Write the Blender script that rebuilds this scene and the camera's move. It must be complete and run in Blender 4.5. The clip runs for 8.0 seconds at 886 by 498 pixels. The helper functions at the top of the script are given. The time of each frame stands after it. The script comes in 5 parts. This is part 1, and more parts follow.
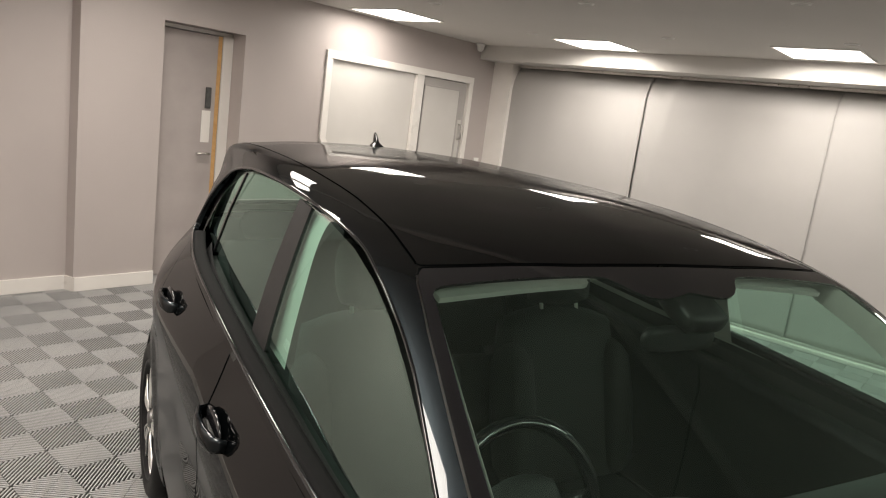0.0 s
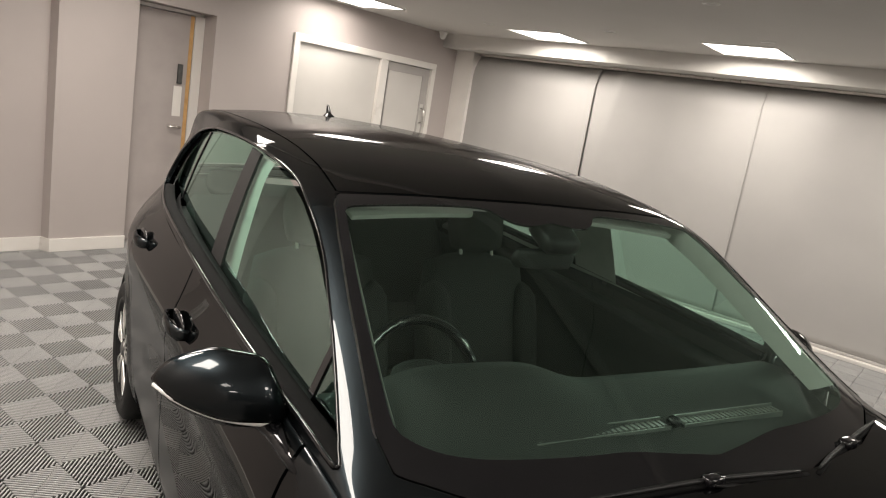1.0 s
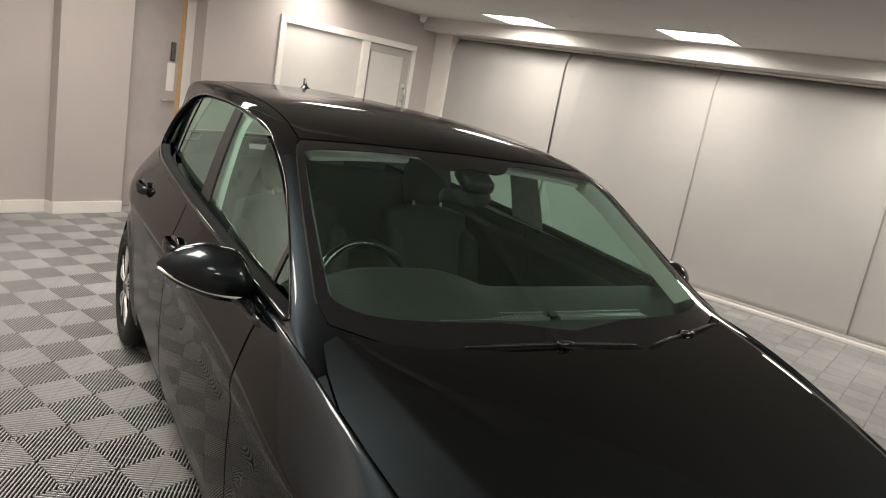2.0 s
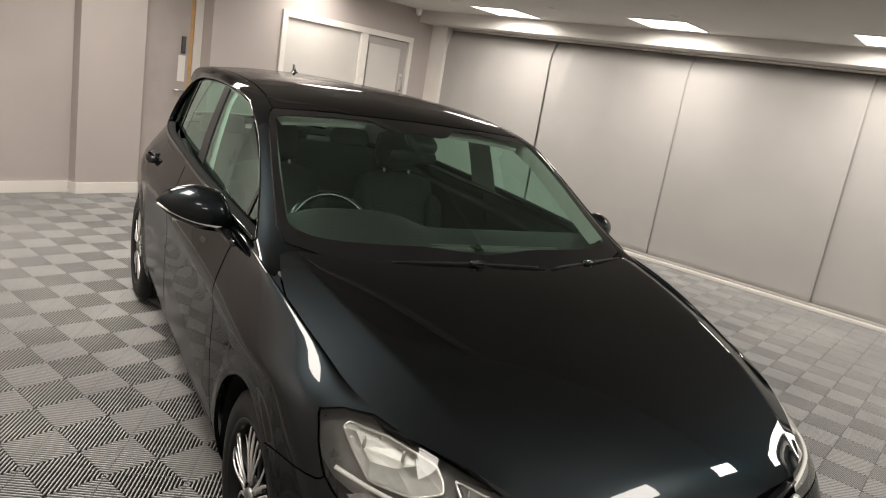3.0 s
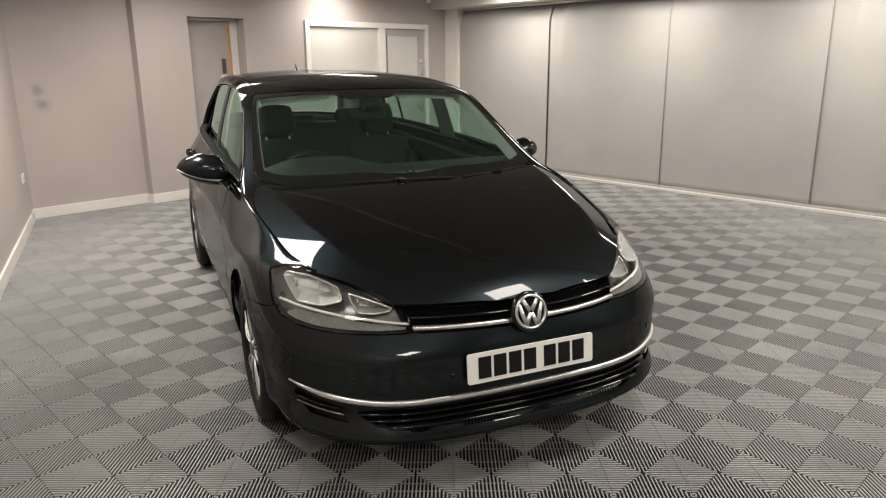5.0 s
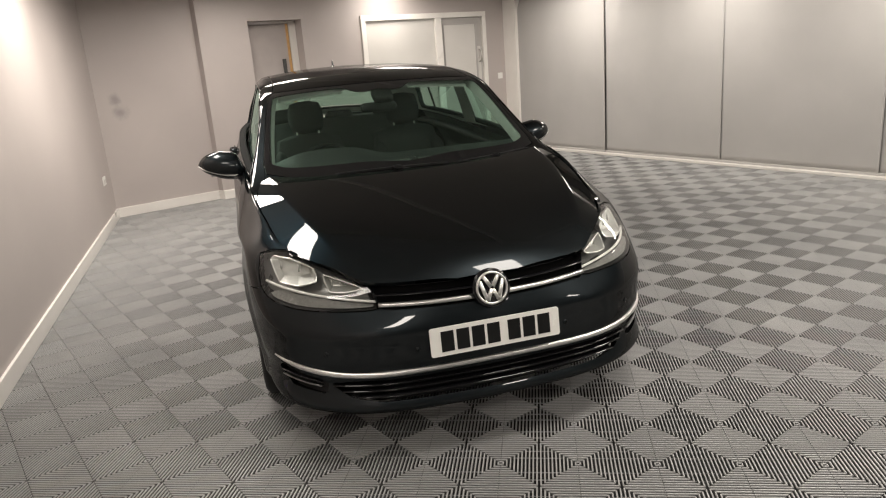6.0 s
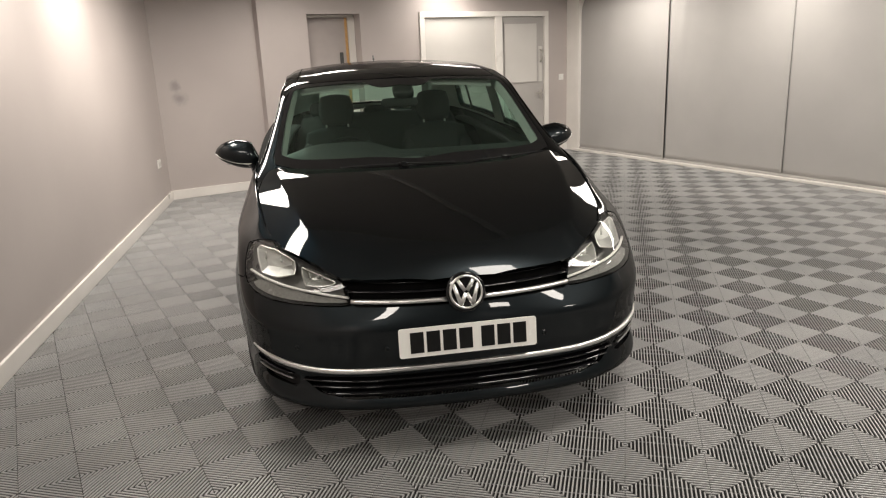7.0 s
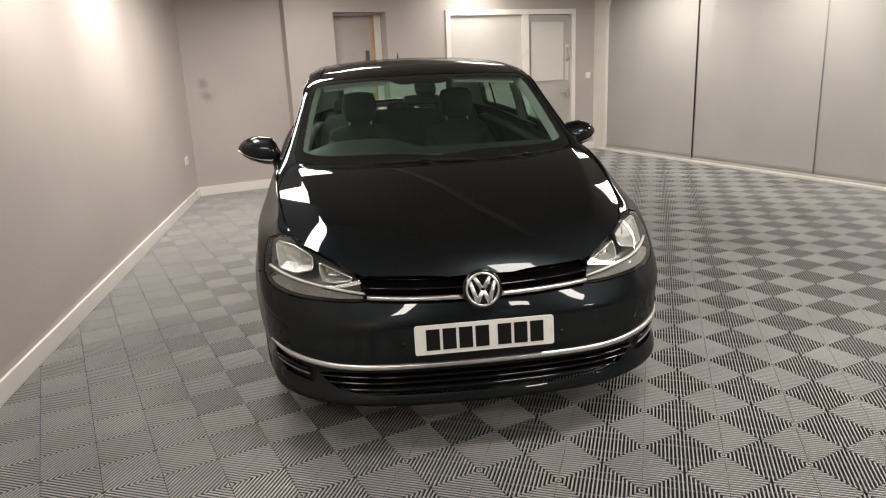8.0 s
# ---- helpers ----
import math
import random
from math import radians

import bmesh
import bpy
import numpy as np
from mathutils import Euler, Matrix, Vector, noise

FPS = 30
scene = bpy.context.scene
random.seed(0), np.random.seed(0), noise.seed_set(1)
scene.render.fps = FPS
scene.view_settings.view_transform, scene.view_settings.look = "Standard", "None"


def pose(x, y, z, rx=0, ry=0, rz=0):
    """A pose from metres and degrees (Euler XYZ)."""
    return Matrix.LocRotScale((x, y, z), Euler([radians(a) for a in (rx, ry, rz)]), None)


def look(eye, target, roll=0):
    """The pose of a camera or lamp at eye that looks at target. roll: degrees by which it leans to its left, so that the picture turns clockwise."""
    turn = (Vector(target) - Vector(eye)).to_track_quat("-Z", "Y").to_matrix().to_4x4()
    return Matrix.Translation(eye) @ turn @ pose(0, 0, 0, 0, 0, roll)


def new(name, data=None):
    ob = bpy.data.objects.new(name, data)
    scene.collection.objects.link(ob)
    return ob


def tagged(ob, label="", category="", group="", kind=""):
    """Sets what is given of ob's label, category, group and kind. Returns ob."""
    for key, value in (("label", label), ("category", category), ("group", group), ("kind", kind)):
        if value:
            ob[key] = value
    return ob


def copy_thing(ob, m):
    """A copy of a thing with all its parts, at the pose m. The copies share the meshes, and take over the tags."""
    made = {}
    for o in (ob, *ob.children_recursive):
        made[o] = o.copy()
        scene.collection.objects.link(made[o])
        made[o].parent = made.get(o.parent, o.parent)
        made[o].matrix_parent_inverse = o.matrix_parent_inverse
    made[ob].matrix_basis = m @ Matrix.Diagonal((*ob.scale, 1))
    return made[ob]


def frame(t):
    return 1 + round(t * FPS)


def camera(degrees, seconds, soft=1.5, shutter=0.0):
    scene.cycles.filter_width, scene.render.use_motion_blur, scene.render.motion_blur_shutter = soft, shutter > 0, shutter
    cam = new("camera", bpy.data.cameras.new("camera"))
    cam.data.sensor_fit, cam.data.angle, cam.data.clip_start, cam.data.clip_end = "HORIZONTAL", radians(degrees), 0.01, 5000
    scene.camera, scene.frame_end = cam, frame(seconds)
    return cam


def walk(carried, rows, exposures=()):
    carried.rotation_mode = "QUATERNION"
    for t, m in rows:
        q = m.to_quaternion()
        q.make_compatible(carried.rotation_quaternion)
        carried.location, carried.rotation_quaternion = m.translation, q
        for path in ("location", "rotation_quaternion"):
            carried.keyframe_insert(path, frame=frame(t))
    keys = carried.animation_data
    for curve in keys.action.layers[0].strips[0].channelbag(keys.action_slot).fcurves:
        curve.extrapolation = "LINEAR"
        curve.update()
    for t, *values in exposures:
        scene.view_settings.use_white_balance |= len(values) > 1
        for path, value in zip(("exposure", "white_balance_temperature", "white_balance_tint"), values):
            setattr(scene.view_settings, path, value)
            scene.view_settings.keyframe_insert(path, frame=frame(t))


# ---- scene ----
cam = camera(64.3, 8.0, soft=1.15)
PATH = [
    (0, (-1.213, -0.117, 1.642), (-0.253, 1.595, 1.257), 7.6),
    (0.5, (-1.238, -0.341, 1.627), (-0.242, 1.349, 1.237), 8.3),
    (1, (-1.287, -0.601, 1.605), (-0.26, 1.068, 1.204), 9.3),
    (1.5, (-1.347, -0.867, 1.588), (-0.302, 0.787, 1.171), 10.0),
    (1.7, (-1.371, -0.986, 1.587), (-0.323, 0.663, 1.157), 9.9),
    (2.8, (-1.423, -1.658, 1.565), (-0.385, -0.007, 1.12), 10.4),
    (3, (-1.424, -1.784, 1.56), (-0.42, -0.117, 1.1), 9.4),
    (3.5, (-1.434, -2.091, 1.547), (-0.52, -0.377, 1.069), 6.1),
    (4, (-1.394, -2.392, 1.54), (-0.518, -0.661, 1.051), 3.1),
    (4.5, (-1.331, -2.711, 1.519), (-0.484, -0.969, 1.022), 1.5),
    (5, (-1.25, -2.973, 1.509), (-0.478, -1.201, 0.996), -0.5),
    (6.3, (-0.698, -3.315, 1.502), (-0.26, -1.439, 0.963), -4.2),
    (6.5, (-0.616, -3.319, 1.498), (-0.215, -1.435, 0.959), -3.5),
    (7, (-0.481, -3.318, 1.481), (-0.172, -1.414, 0.951), -2.5),
    (7.5, (-0.44, -3.315, 1.474), (-0.187, -1.403, 0.945), -2.5),
    (8, (-0.446, -3.312, 1.468), (-0.211, -1.398, 0.939), -2.5),
]
walk(cam, [(t, look(eye, target, roll)) for t, eye, target, roll in PATH])

# ---- world and lamps ----
world = bpy.data.worlds.new("world")
scene.world = world
world.use_nodes = True
world.node_tree.nodes["Background"].inputs[0].default_value = (0.9, 0.92, 1.0, 1)
world.node_tree.nodes["Background"].inputs[1].default_value = 0.0
LAMP_POWER = 29.5      # watts, each panel
CEIL = 2.41
ROOM = 21.2       # turn of the back wall and of the floor tiles, degrees
TILE = 0.203

# ---- materials ----
def nodes_of(name):
    m = bpy.data.materials.new(name)
    m.use_nodes = True
    nt = m.node_tree
    return m, nt, nt.nodes["Principled BSDF"]


def surf(name, c1, c2=None, rough=0.5, metal=0.0, scale=6.0, bump=0.0, bscale=150.0, coat=0.0, rvar=0.08, spec=0.5, random_tint=0.0):
    m, nt, b = nodes_of(name)
    c2 = c2 or tuple(min(1, v * 1.25) for v in c1)
    tc = nt.nodes.new("ShaderNodeTexCoord")
    n = nt.nodes.new("ShaderNodeTexNoise")
    n.inputs["Scale"].default_value, n.inputs["Detail"].default_value = scale, 6
    nt.links.new(tc.outputs["Object"], n.inputs["Vector"])
    mix = nt.nodes.new("ShaderNodeMix")
    mix.data_type = "RGBA"
    mix.inputs["A"].default_value, mix.inputs["B"].default_value = (*c1, 1), (*c2, 1)
    ramp = nt.nodes.new("ShaderNodeMapRange")
    ramp.inputs["From Min"].default_value, ramp.inputs["From Max"].default_value = 0.3, 0.7
    nt.links.new(n.outputs["Fac"], ramp.inputs["Value"])
    nt.links.new(ramp.outputs["Result"], mix.inputs["Factor"])
    colour = mix.outputs["Result"]
    if random_tint:
        info = nt.nodes.new("ShaderNodeObjectInfo")
        r = nt.nodes.new("ShaderNodeMapRange")
        r.inputs["To Min"].default_value, r.inputs["To Max"].default_value = 1 - random_tint, 1 + random_tint
        nt.links.new(info.outputs["Random"], r.inputs["Value"])
        hsv = nt.nodes.new("ShaderNodeHueSaturation")
        nt.links.new(r.outputs["Result"], hsv.inputs["Value"])
        nt.links.new(colour, hsv.inputs["Color"])
        colour = hsv.outputs["Color"]
    nt.links.new(colour, b.inputs["Base Color"])
    r2 = nt.nodes.new("ShaderNodeMapRange")
    r2.inputs["To Min"].default_value, r2.inputs["To Max"].default_value = max(0, rough - rvar), min(1, rough + rvar)
    nt.links.new(n.outputs["Fac"], r2.inputs["Value"])
    nt.links.new(r2.outputs["Result"], b.inputs["Roughness"])
    b.inputs["Metallic"].default_value = metal
    b.inputs["Specular IOR Level"].default_value = spec
    b.inputs["Coat Weight"].default_value = coat
    b.inputs["Coat Roughness"].default_value = 0.02
    if bump:
        n2 = nt.nodes.new("ShaderNodeTexNoise")
        n2.inputs["Scale"].default_value, n2.inputs["Detail"].default_value = bscale, 4
        nt.links.new(tc.outputs["Object"], n2.inputs["Vector"])
        bp = nt.nodes.new("ShaderNodeBump")
        bp.inputs["Strength"].default_value, bp.inputs["Distance"].default_value = bump, 0.002
        nt.links.new(n2.outputs["Fac"], bp.inputs["Height"])
        nt.links.new(bp.outputs["Normal"], b.inputs["Normal"])
    return m


def glass(name, tint, gloss=(1.0, 1.0, 1.0), f0=0.06):
    """A thin pane: tinted see-through with a mirror gloss by Fresnel."""
    m = bpy.data.materials.new(name)
    m.use_nodes = True
    nt = m.node_tree
    nt.nodes.clear()
    out = nt.nodes.new("ShaderNodeOutputMaterial")
    mix = nt.nodes.new("ShaderNodeMixShader")
    tr = nt.nodes.new("ShaderNodeBsdfTransparent")
    tr.inputs[0].default_value = (*tint, 1)
    gl = nt.nodes.new("ShaderNodeBsdfGlossy")
    gl.inputs["Color"].default_value, gl.inputs["Roughness"].default_value = (*gloss, 1), 0.01
    lw = nt.nodes.new("ShaderNodeLayerWeight")
    lw.inputs["Blend"].default_value = 0.5
    power = nt.nodes.new("ShaderNodeMath")
    power.operation = "POWER"
    power.inputs[1].default_value = 5.0
    nt.links.new(lw.outputs["Facing"], power.inputs[0])
    fr = nt.nodes.new("ShaderNodeMapRange")
    fr.inputs["To Min"].default_value, fr.inputs["To Max"].default_value = f0, 1.0
    nt.links.new(power.outputs[0], fr.inputs["Value"])
    nt.links.new(fr.outputs[0], mix.inputs[0])
    nt.links.new(tr.outputs[0], mix.inputs[1])
    nt.links.new(gl.outputs[0], mix.inputs[2])
    nt.links.new(mix.outputs[0], out.inputs[0])
    return m


def glow(name, colour, strength):
    m, _, b = nodes_of(name)
    b.inputs["Emission Color"].default_value, b.inputs["Emission Strength"].default_value = (*colour, 1), strength
    b.inputs["Base Color"].default_value = (0.8, 0.8, 0.8, 1)
    return m


M_WALL = surf("wall_paint", (0.428, 0.384, 0.367), (0.468, 0.422, 0.402), 0.55, scale=1.2, bump=0.25, bscale=90)
M_WALL_SCUFFED = surf("scuffed_wall_paint", (0.428, 0.384, 0.367), (0.468, 0.422, 0.402), 0.55, scale=1.2, bump=0.25, bscale=90)


def scuff(m, spots):
    """Grey rubbed marks on a painted wall: (place, reach) in the wall's own coordinates."""
    nt = m.node_tree
    b = nt.nodes["Principled BSDF"]
    source = b.inputs["Base Color"].links[0].from_socket
    tc = nt.nodes.new("ShaderNodeTexCoord")
    warp = nt.nodes.new("ShaderNodeTexNoise")
    warp.inputs["Scale"].default_value = 14
    nt.links.new(tc.outputs["Object"], warp.inputs["Vector"])
    for place, reach in spots:
        d = nt.nodes.new("ShaderNodeVectorMath")
        d.operation = "DISTANCE"
        d.inputs[1].default_value = place
        nt.links.new(tc.outputs["Object"], d.inputs[0])
        add = nt.nodes.new("ShaderNodeMath")
        add.operation = "MULTIPLY_ADD"
        add.inputs[1].default_value = 0.10
        nt.links.new(warp.outputs["Fac"], add.inputs[0])
        nt.links.new(d.outputs["Value"], add.inputs[2])
        r = nt.nodes.new("ShaderNodeMapRange")
        r.interpolation_type = "SMOOTHSTEP"
        r.inputs["From Min"].default_value, r.inputs["From Max"].default_value = 0.05, reach + 0.05
        r.inputs["To Min"].default_value, r.inputs["To Max"].default_value = 0.45, 0.0
        nt.links.new(add.outputs[0], r.inputs["Value"])
        mix = nt.nodes.new("ShaderNodeMix")
        mix.data_type = "RGBA"
        mix.inputs["B"].default_value = (0.12, 0.11, 0.11, 1)
        nt.links.new(r.outputs["Result"], mix.inputs["Factor"])
        nt.links.new(source, mix.inputs["A"])
        source = mix.outputs["Result"]
    nt.links.new(source, b.inputs["Base Color"])


scuff(M_WALL_SCUFFED, (((-0.05, 5.59, 1.27), 0.09), ((-0.01, 5.59, 1.13), 0.11)))
M_CEIL = surf("ceiling_paint", (0.62, 0.60, 0.57), (0.66, 0.64, 0.61), 0.8, scale=1.0, bump=0.1)
M_SHUTTER = surf("dark_grey_shutter_paint", (0.09, 0.092, 0.095), (0.115, 0.117, 0.12), 0.5, scale=2, bump=0.1)
M_WHITE = surf("white_gloss_paint", (0.74, 0.71, 0.67), (0.8, 0.77, 0.73), 0.3, scale=3, bump=0.05)
M_DOORGREY = surf("grey_door_paint", (0.38, 0.36, 0.345), (0.43, 0.41, 0.39), 0.4, scale=2, bump=0.08)
M_DOORPINK = surf("smudged_door_paint", (0.375, 0.335, 0.318), (0.43, 0.388, 0.37), 0.45, scale=4, bump=0.08)
M_LOCK = surf("dark_lock_metal", (0.10, 0.10, 0.10), (0.15, 0.15, 0.145), 0.35, metal=0.8, scale=30)
M_PANEL = surf("pale_board", (0.56, 0.54, 0.51), (0.61, 0.59, 0.56), 0.4, scale=2, bump=0.05)
M_CURTAIN = surf("grey_blind_fabric", (0.405, 0.392, 0.378), (0.445, 0.431, 0.416), 0.75, scale=1.5, bump=0.3, bscale=500)
M_OAK = surf("oak_lipping", (0.50, 0.28, 0.10), (0.60, 0.36, 0.15), 0.45, scale=20, bump=0.2)
M_STEEL = surf("brushed_steel", (0.55, 0.53, 0.50), (0.65, 0.63, 0.60), 0.3, metal=1.0, scale=30)
M_PLASTIC_WHITE = surf("white_plastic", (0.75, 0.74, 0.71), (0.8, 0.79, 0.76), 0.35, scale=8)
M_TILE = surf("grey_polypropylene", (0.315, 0.317, 0.315), (0.425, 0.423, 0.415), 0.42, scale=1.6, bump=0.15, bscale=400, random_tint=0.06)
floor_tree = M_TILE.node_tree
floor_place = floor_tree.nodes.new("ShaderNodeNewGeometry")
for link in list(floor_tree.links):          # stains run on from tile to tile
    if link.from_node.type == "TEX_COORD":
        floor_tree.links.new(floor_place.outputs["Position"], link.to_socket)
# rib sides: shade between the ribs put into a darker base colour
M_TILE_SIDE = surf("groove_shade_polypropylene", (0.085, 0.085, 0.083), (0.13, 0.13, 0.127), 0.6, scale=12)
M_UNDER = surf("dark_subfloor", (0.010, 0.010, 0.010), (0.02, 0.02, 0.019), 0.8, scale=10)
M_LAMP = glow("lit_diffuser", (1.0, 0.925, 0.84), 5.0)
M_BLACK_PL = surf("black_plastic", (0.007, 0.007, 0.0075), (0.012, 0.012, 0.012), 0.5, scale=20, spec=0.3, bump=0.15, bscale=600)
M_GLOSSBLACK = surf("gloss_black_trim", (0.006, 0.006, 0.007), (0.009, 0.009, 0.01), 0.06, scale=8, rvar=0.02)
M_PAINT = surf("black_metallic_paint", (0.015, 0.0192, 0.0216), (0.0195, 0.0240, 0.0268), 0.40, metal=1.0, scale=900, coat=0.62, rvar=0.03, spec=0.0)
M_PAINT.node_tree.nodes["Principled BSDF"].inputs["Specular Tint"].default_value = (0.05, 0.055, 0.06, 1)
M_RUBBER = surf("matt_black_rubber", (0.004, 0.004, 0.004), (0.007, 0.007, 0.007), 0.85, spec=0.08, scale=40)
M_CHROME = surf("chrome", (0.82, 0.81, 0.79), (0.88, 0.87, 0.85), 0.33, metal=1.0, scale=15, rvar=0.05)
M_SATIN = surf("satin_chrome", (0.22, 0.22, 0.215), (0.27, 0.27, 0.265), 0.40, metal=1.0, scale=25, rvar=0.05)
M_TYRE = surf("tyre_rubber", (0.010, 0.010, 0.010), (0.016, 0.016, 0.0158), 0.6, spec=0.22, scale=40, bump=0.3, bscale=250)
M_ALLOY = surf("machined_alloy", (0.84, 0.83, 0.81), (0.90, 0.89, 0.87), 0.42, metal=1.0, scale=60)
M_ALLOY_DARK = surf("dark_alloy_paint", (0.006, 0.006, 0.0065), (0.009, 0.009, 0.0095), 0.45, scale=30, spec=0.25)
M_SCREEN = glass("windscreen_glass", (0.80, 0.96, 0.88), (0.76, 1.0, 0.90), f0=0.09)
M_SIDEGLASS = glass("side_glass", (0.62, 0.83, 0.74), (0.74, 0.96, 0.88), f0=0.18)
M_LENS = glass("clear_lens", (0.93, 0.94, 0.93), f0=0.04)
M_CLOTH = surf("charcoal_seat_cloth", (0.018, 0.0175, 0.017), (0.027, 0.0265, 0.026), 0.9, scale=60, bump=0.4, bscale=900)
M_DASH = surf("dark_soft_dash", (0.008, 0.0088, 0.0086), (0.012, 0.013, 0.0128), 0.6, scale=40, bump=0.25, bscale=900)
M_TRIM_PALE = surf("pale_grey_pillar_trim", (0.46, 0.455, 0.43), (0.52, 0.51, 0.485), 0.8, scale=20, bump=0.15, bscale=500)
M_REFLECTOR = surf("lamp_reflector", (0.62, 0.62, 0.60), (0.70, 0.70, 0.675), 0.42, metal=0.7, scale=40, rvar=0.05)
M_LAMPGREY = surf("grey_lamp_bezel", (0.13, 0.13, 0.125), (0.17, 0.17, 0.165), 0.35, scale=20, metal=0.3)
M_LAMPBACK = surf("smoked_lamp_housing", (0.24, 0.24, 0.235), (0.30, 0.30, 0.294), 0.30, scale=20, metal=0.5)
M_DRL = surf("white_light_guide", (0.8, 0.79, 0.76), (0.85, 0.84, 0.81), 0.15, scale=10)
M_AMBER = surf("pale_indicator", (0.20, 0.197, 0.188), (0.26, 0.255, 0.245), 0.25, scale=60)
M_PLATE = surf("white_plate_acrylic", (0.93, 0.92, 0.87), (0.96, 0.95, 0.90), 0.25, scale=6)
M_INK = surf("flat_black", (0.004, 0.004, 0.004), (0.007, 0.007, 0.007), 0.5, spec=0.3)
M_MIRROR = surf("mirror_silver", (0.9, 0.9, 0.9), (0.92, 0.92, 0.92), 0.01, metal=1.0, rvar=0.0)


# ---- mesh helpers ----
def box(bm, lo, hi, bevel=0.0, m=None):
    before = set(bm.verts)
    vs = bmesh.ops.create_cube(bm, size=1.0)["verts"]
    c = [(a + b) / 2 for a, b in zip(lo, hi)]
    d = [abs(b - a) for a, b in zip(lo, hi)]
    bmesh.ops.transform(bm, matrix=Matrix.Translation(c) @ Matrix.Diagonal((*d, 1)), verts=vs)
    if bevel:
        es = list({e for v in vs for e in v.link_edges})
        bmesh.ops.bevel(bm, geom=es, offset=bevel, segments=2, affect="EDGES", profile=0.6)
    if m is not None:
        bmesh.ops.transform(bm, matrix=m, verts=[v for v in bm.verts if v not in before])


def finish(bm, name, smooth=True):
    me = bpy.data.meshes.new(name)
    for f in bm.faces:
        f.smooth = smooth
    bm.to_mesh(me)
    bm.free()
    return me


def part(name, bm, material, parent, label="", m=None, smooth=True):
    """One mesh object under a thing or a part; with no parent, a thing."""
    ob = new(name, finish(bm, name, smooth))
    ob.data.materials.append(material)
    ob.parent = parent
    if m is not None:
        ob.matrix_local = m
    return tagged(ob, label)


def boxes(name, parts, material, parent=None, label="", m=None, bevel=0.0):
    bm = bmesh.new()
    for lo, hi in parts:
        box(bm, lo, hi, bevel)
    return part(name, bm, material, parent, label, m, smooth=False)


def lathe(bm, profile, n=48, axis="X"):
    """Turn a list of (along, radius) about an axis through the origin."""
    rings = []
    for a, r in profile:
        ring = []
        for i in range(n):
            t = 2 * math.pi * i / n
            p = (a, r * math.cos(t), r * math.sin(t)) if axis == "X" else (r * math.cos(t), a, r * math.sin(t)) if axis == "Y" else (r * math.cos(t), r * math.sin(t), a)
            ring.append(bm.verts.new(p))
        rings.append(ring)
    for p, q in zip(rings, rings[1:]):
        for i in range(n):
            bm.faces.new((p[i], p[(i + 1) % n], q[(i + 1) % n], q[i]))
    bmesh.ops.recalc_face_normals(bm, faces=bm.faces[:])


def sweep(bm, pts, w, h, up=(0, 0, 1), taper=None, closed=False):
    """A bar of about w by h with rounded corners along points; w lies across, h along up."""
    n, rings = len(pts), []
    pts = [Vector(p) for p in pts]
    up = Vector(up)
    for i, p in enumerate(pts):
        a, b = (pts[i - 1], pts[(i + 1) % n]) if closed else (pts[max(i - 1, 0)], pts[min(i + 1, n - 1)])
        t = (b - a).normalized()
        side = t.cross(up).normalized()
        v = side.cross(t).normalized()
        k = taper(i / (n - 1)) if taper else 1.0
        ring = []
        for j in range(8):
            c = math.pi * (j + 0.5) / 4
            x = max(-0.5, min(0.5, 0.62 * math.cos(c))) * w * k
            y = max(-0.5, min(0.5, 0.62 * math.sin(c))) * h * k
            ring.append(bm.verts.new(p + side * x + v * y))
        rings.append(ring)
    last = n if closed else n - 1
    for i in range(last):
        p, q = rings[i], rings[(i + 1) % n]
        for j in range(8):
            bm.faces.new((p[j], p[(j + 1) % 8], q[(j + 1) % 8], q[j]))
    if not closed:
        bm.faces.new(rings[0][::-1]), bm.faces.new(rings[-1])
    bmesh.ops.recalc_face_normals(bm, faces=bm.faces[:])


def bulge_block(bm, lo, hi, cuts=4, round_by=0.35, m=None):
    """A soft cushion-like block: a box pushed towards an ellipsoid."""
    n = cuts + 1
    index = {}

    def vert(i, j, k):
        if (i, j, k) not in index:
            index[i, j, k] = bm.verts.new((2 * i / n - 1, 2 * j / n - 1, 2 * k / n - 1))
        return index[i, j, k]
    for i in range(n):
        for j in range(n):
            for w in (0, n):
                q = [(i, j), (i + 1, j), (i + 1, j + 1), (i, j + 1)]
                q = q if w else q[::-1]
                bm.faces.new([vert(a, b, w) for a, b in q])
                bm.faces.new([vert(w, a, b) for a, b in q])
                bm.faces.new([vert(b, w, a) for a, b in q])
    island = list(index.values())
    c = [(a + b) / 2 for a, b in zip(lo, hi)]
    d = [abs(b - a) / 2 for a, b in zip(lo, hi)]
    for v in island:
        p = v.co
        s = Vector((p.x * math.sqrt(max(0, 1 - p.y ** 2 / 2 - p.z ** 2 / 2 + p.y ** 2 * p.z ** 2 / 3)),
                    p.y * math.sqrt(max(0, 1 - p.z ** 2 / 2 - p.x ** 2 / 2 + p.z ** 2 * p.x ** 2 / 3)),
                    p.z * math.sqrt(max(0, 1 - p.x ** 2 / 2 - p.y ** 2 / 2 + p.x ** 2 * p.y ** 2 / 3))))
        q = p.lerp(s * 1.12, round_by)
        v.co = Vector((c[0] + q.x * d[0], c[1] + q.y * d[1], c[2] + q.z * d[2]))
        if m is not None:
            v.co = m @ v.co


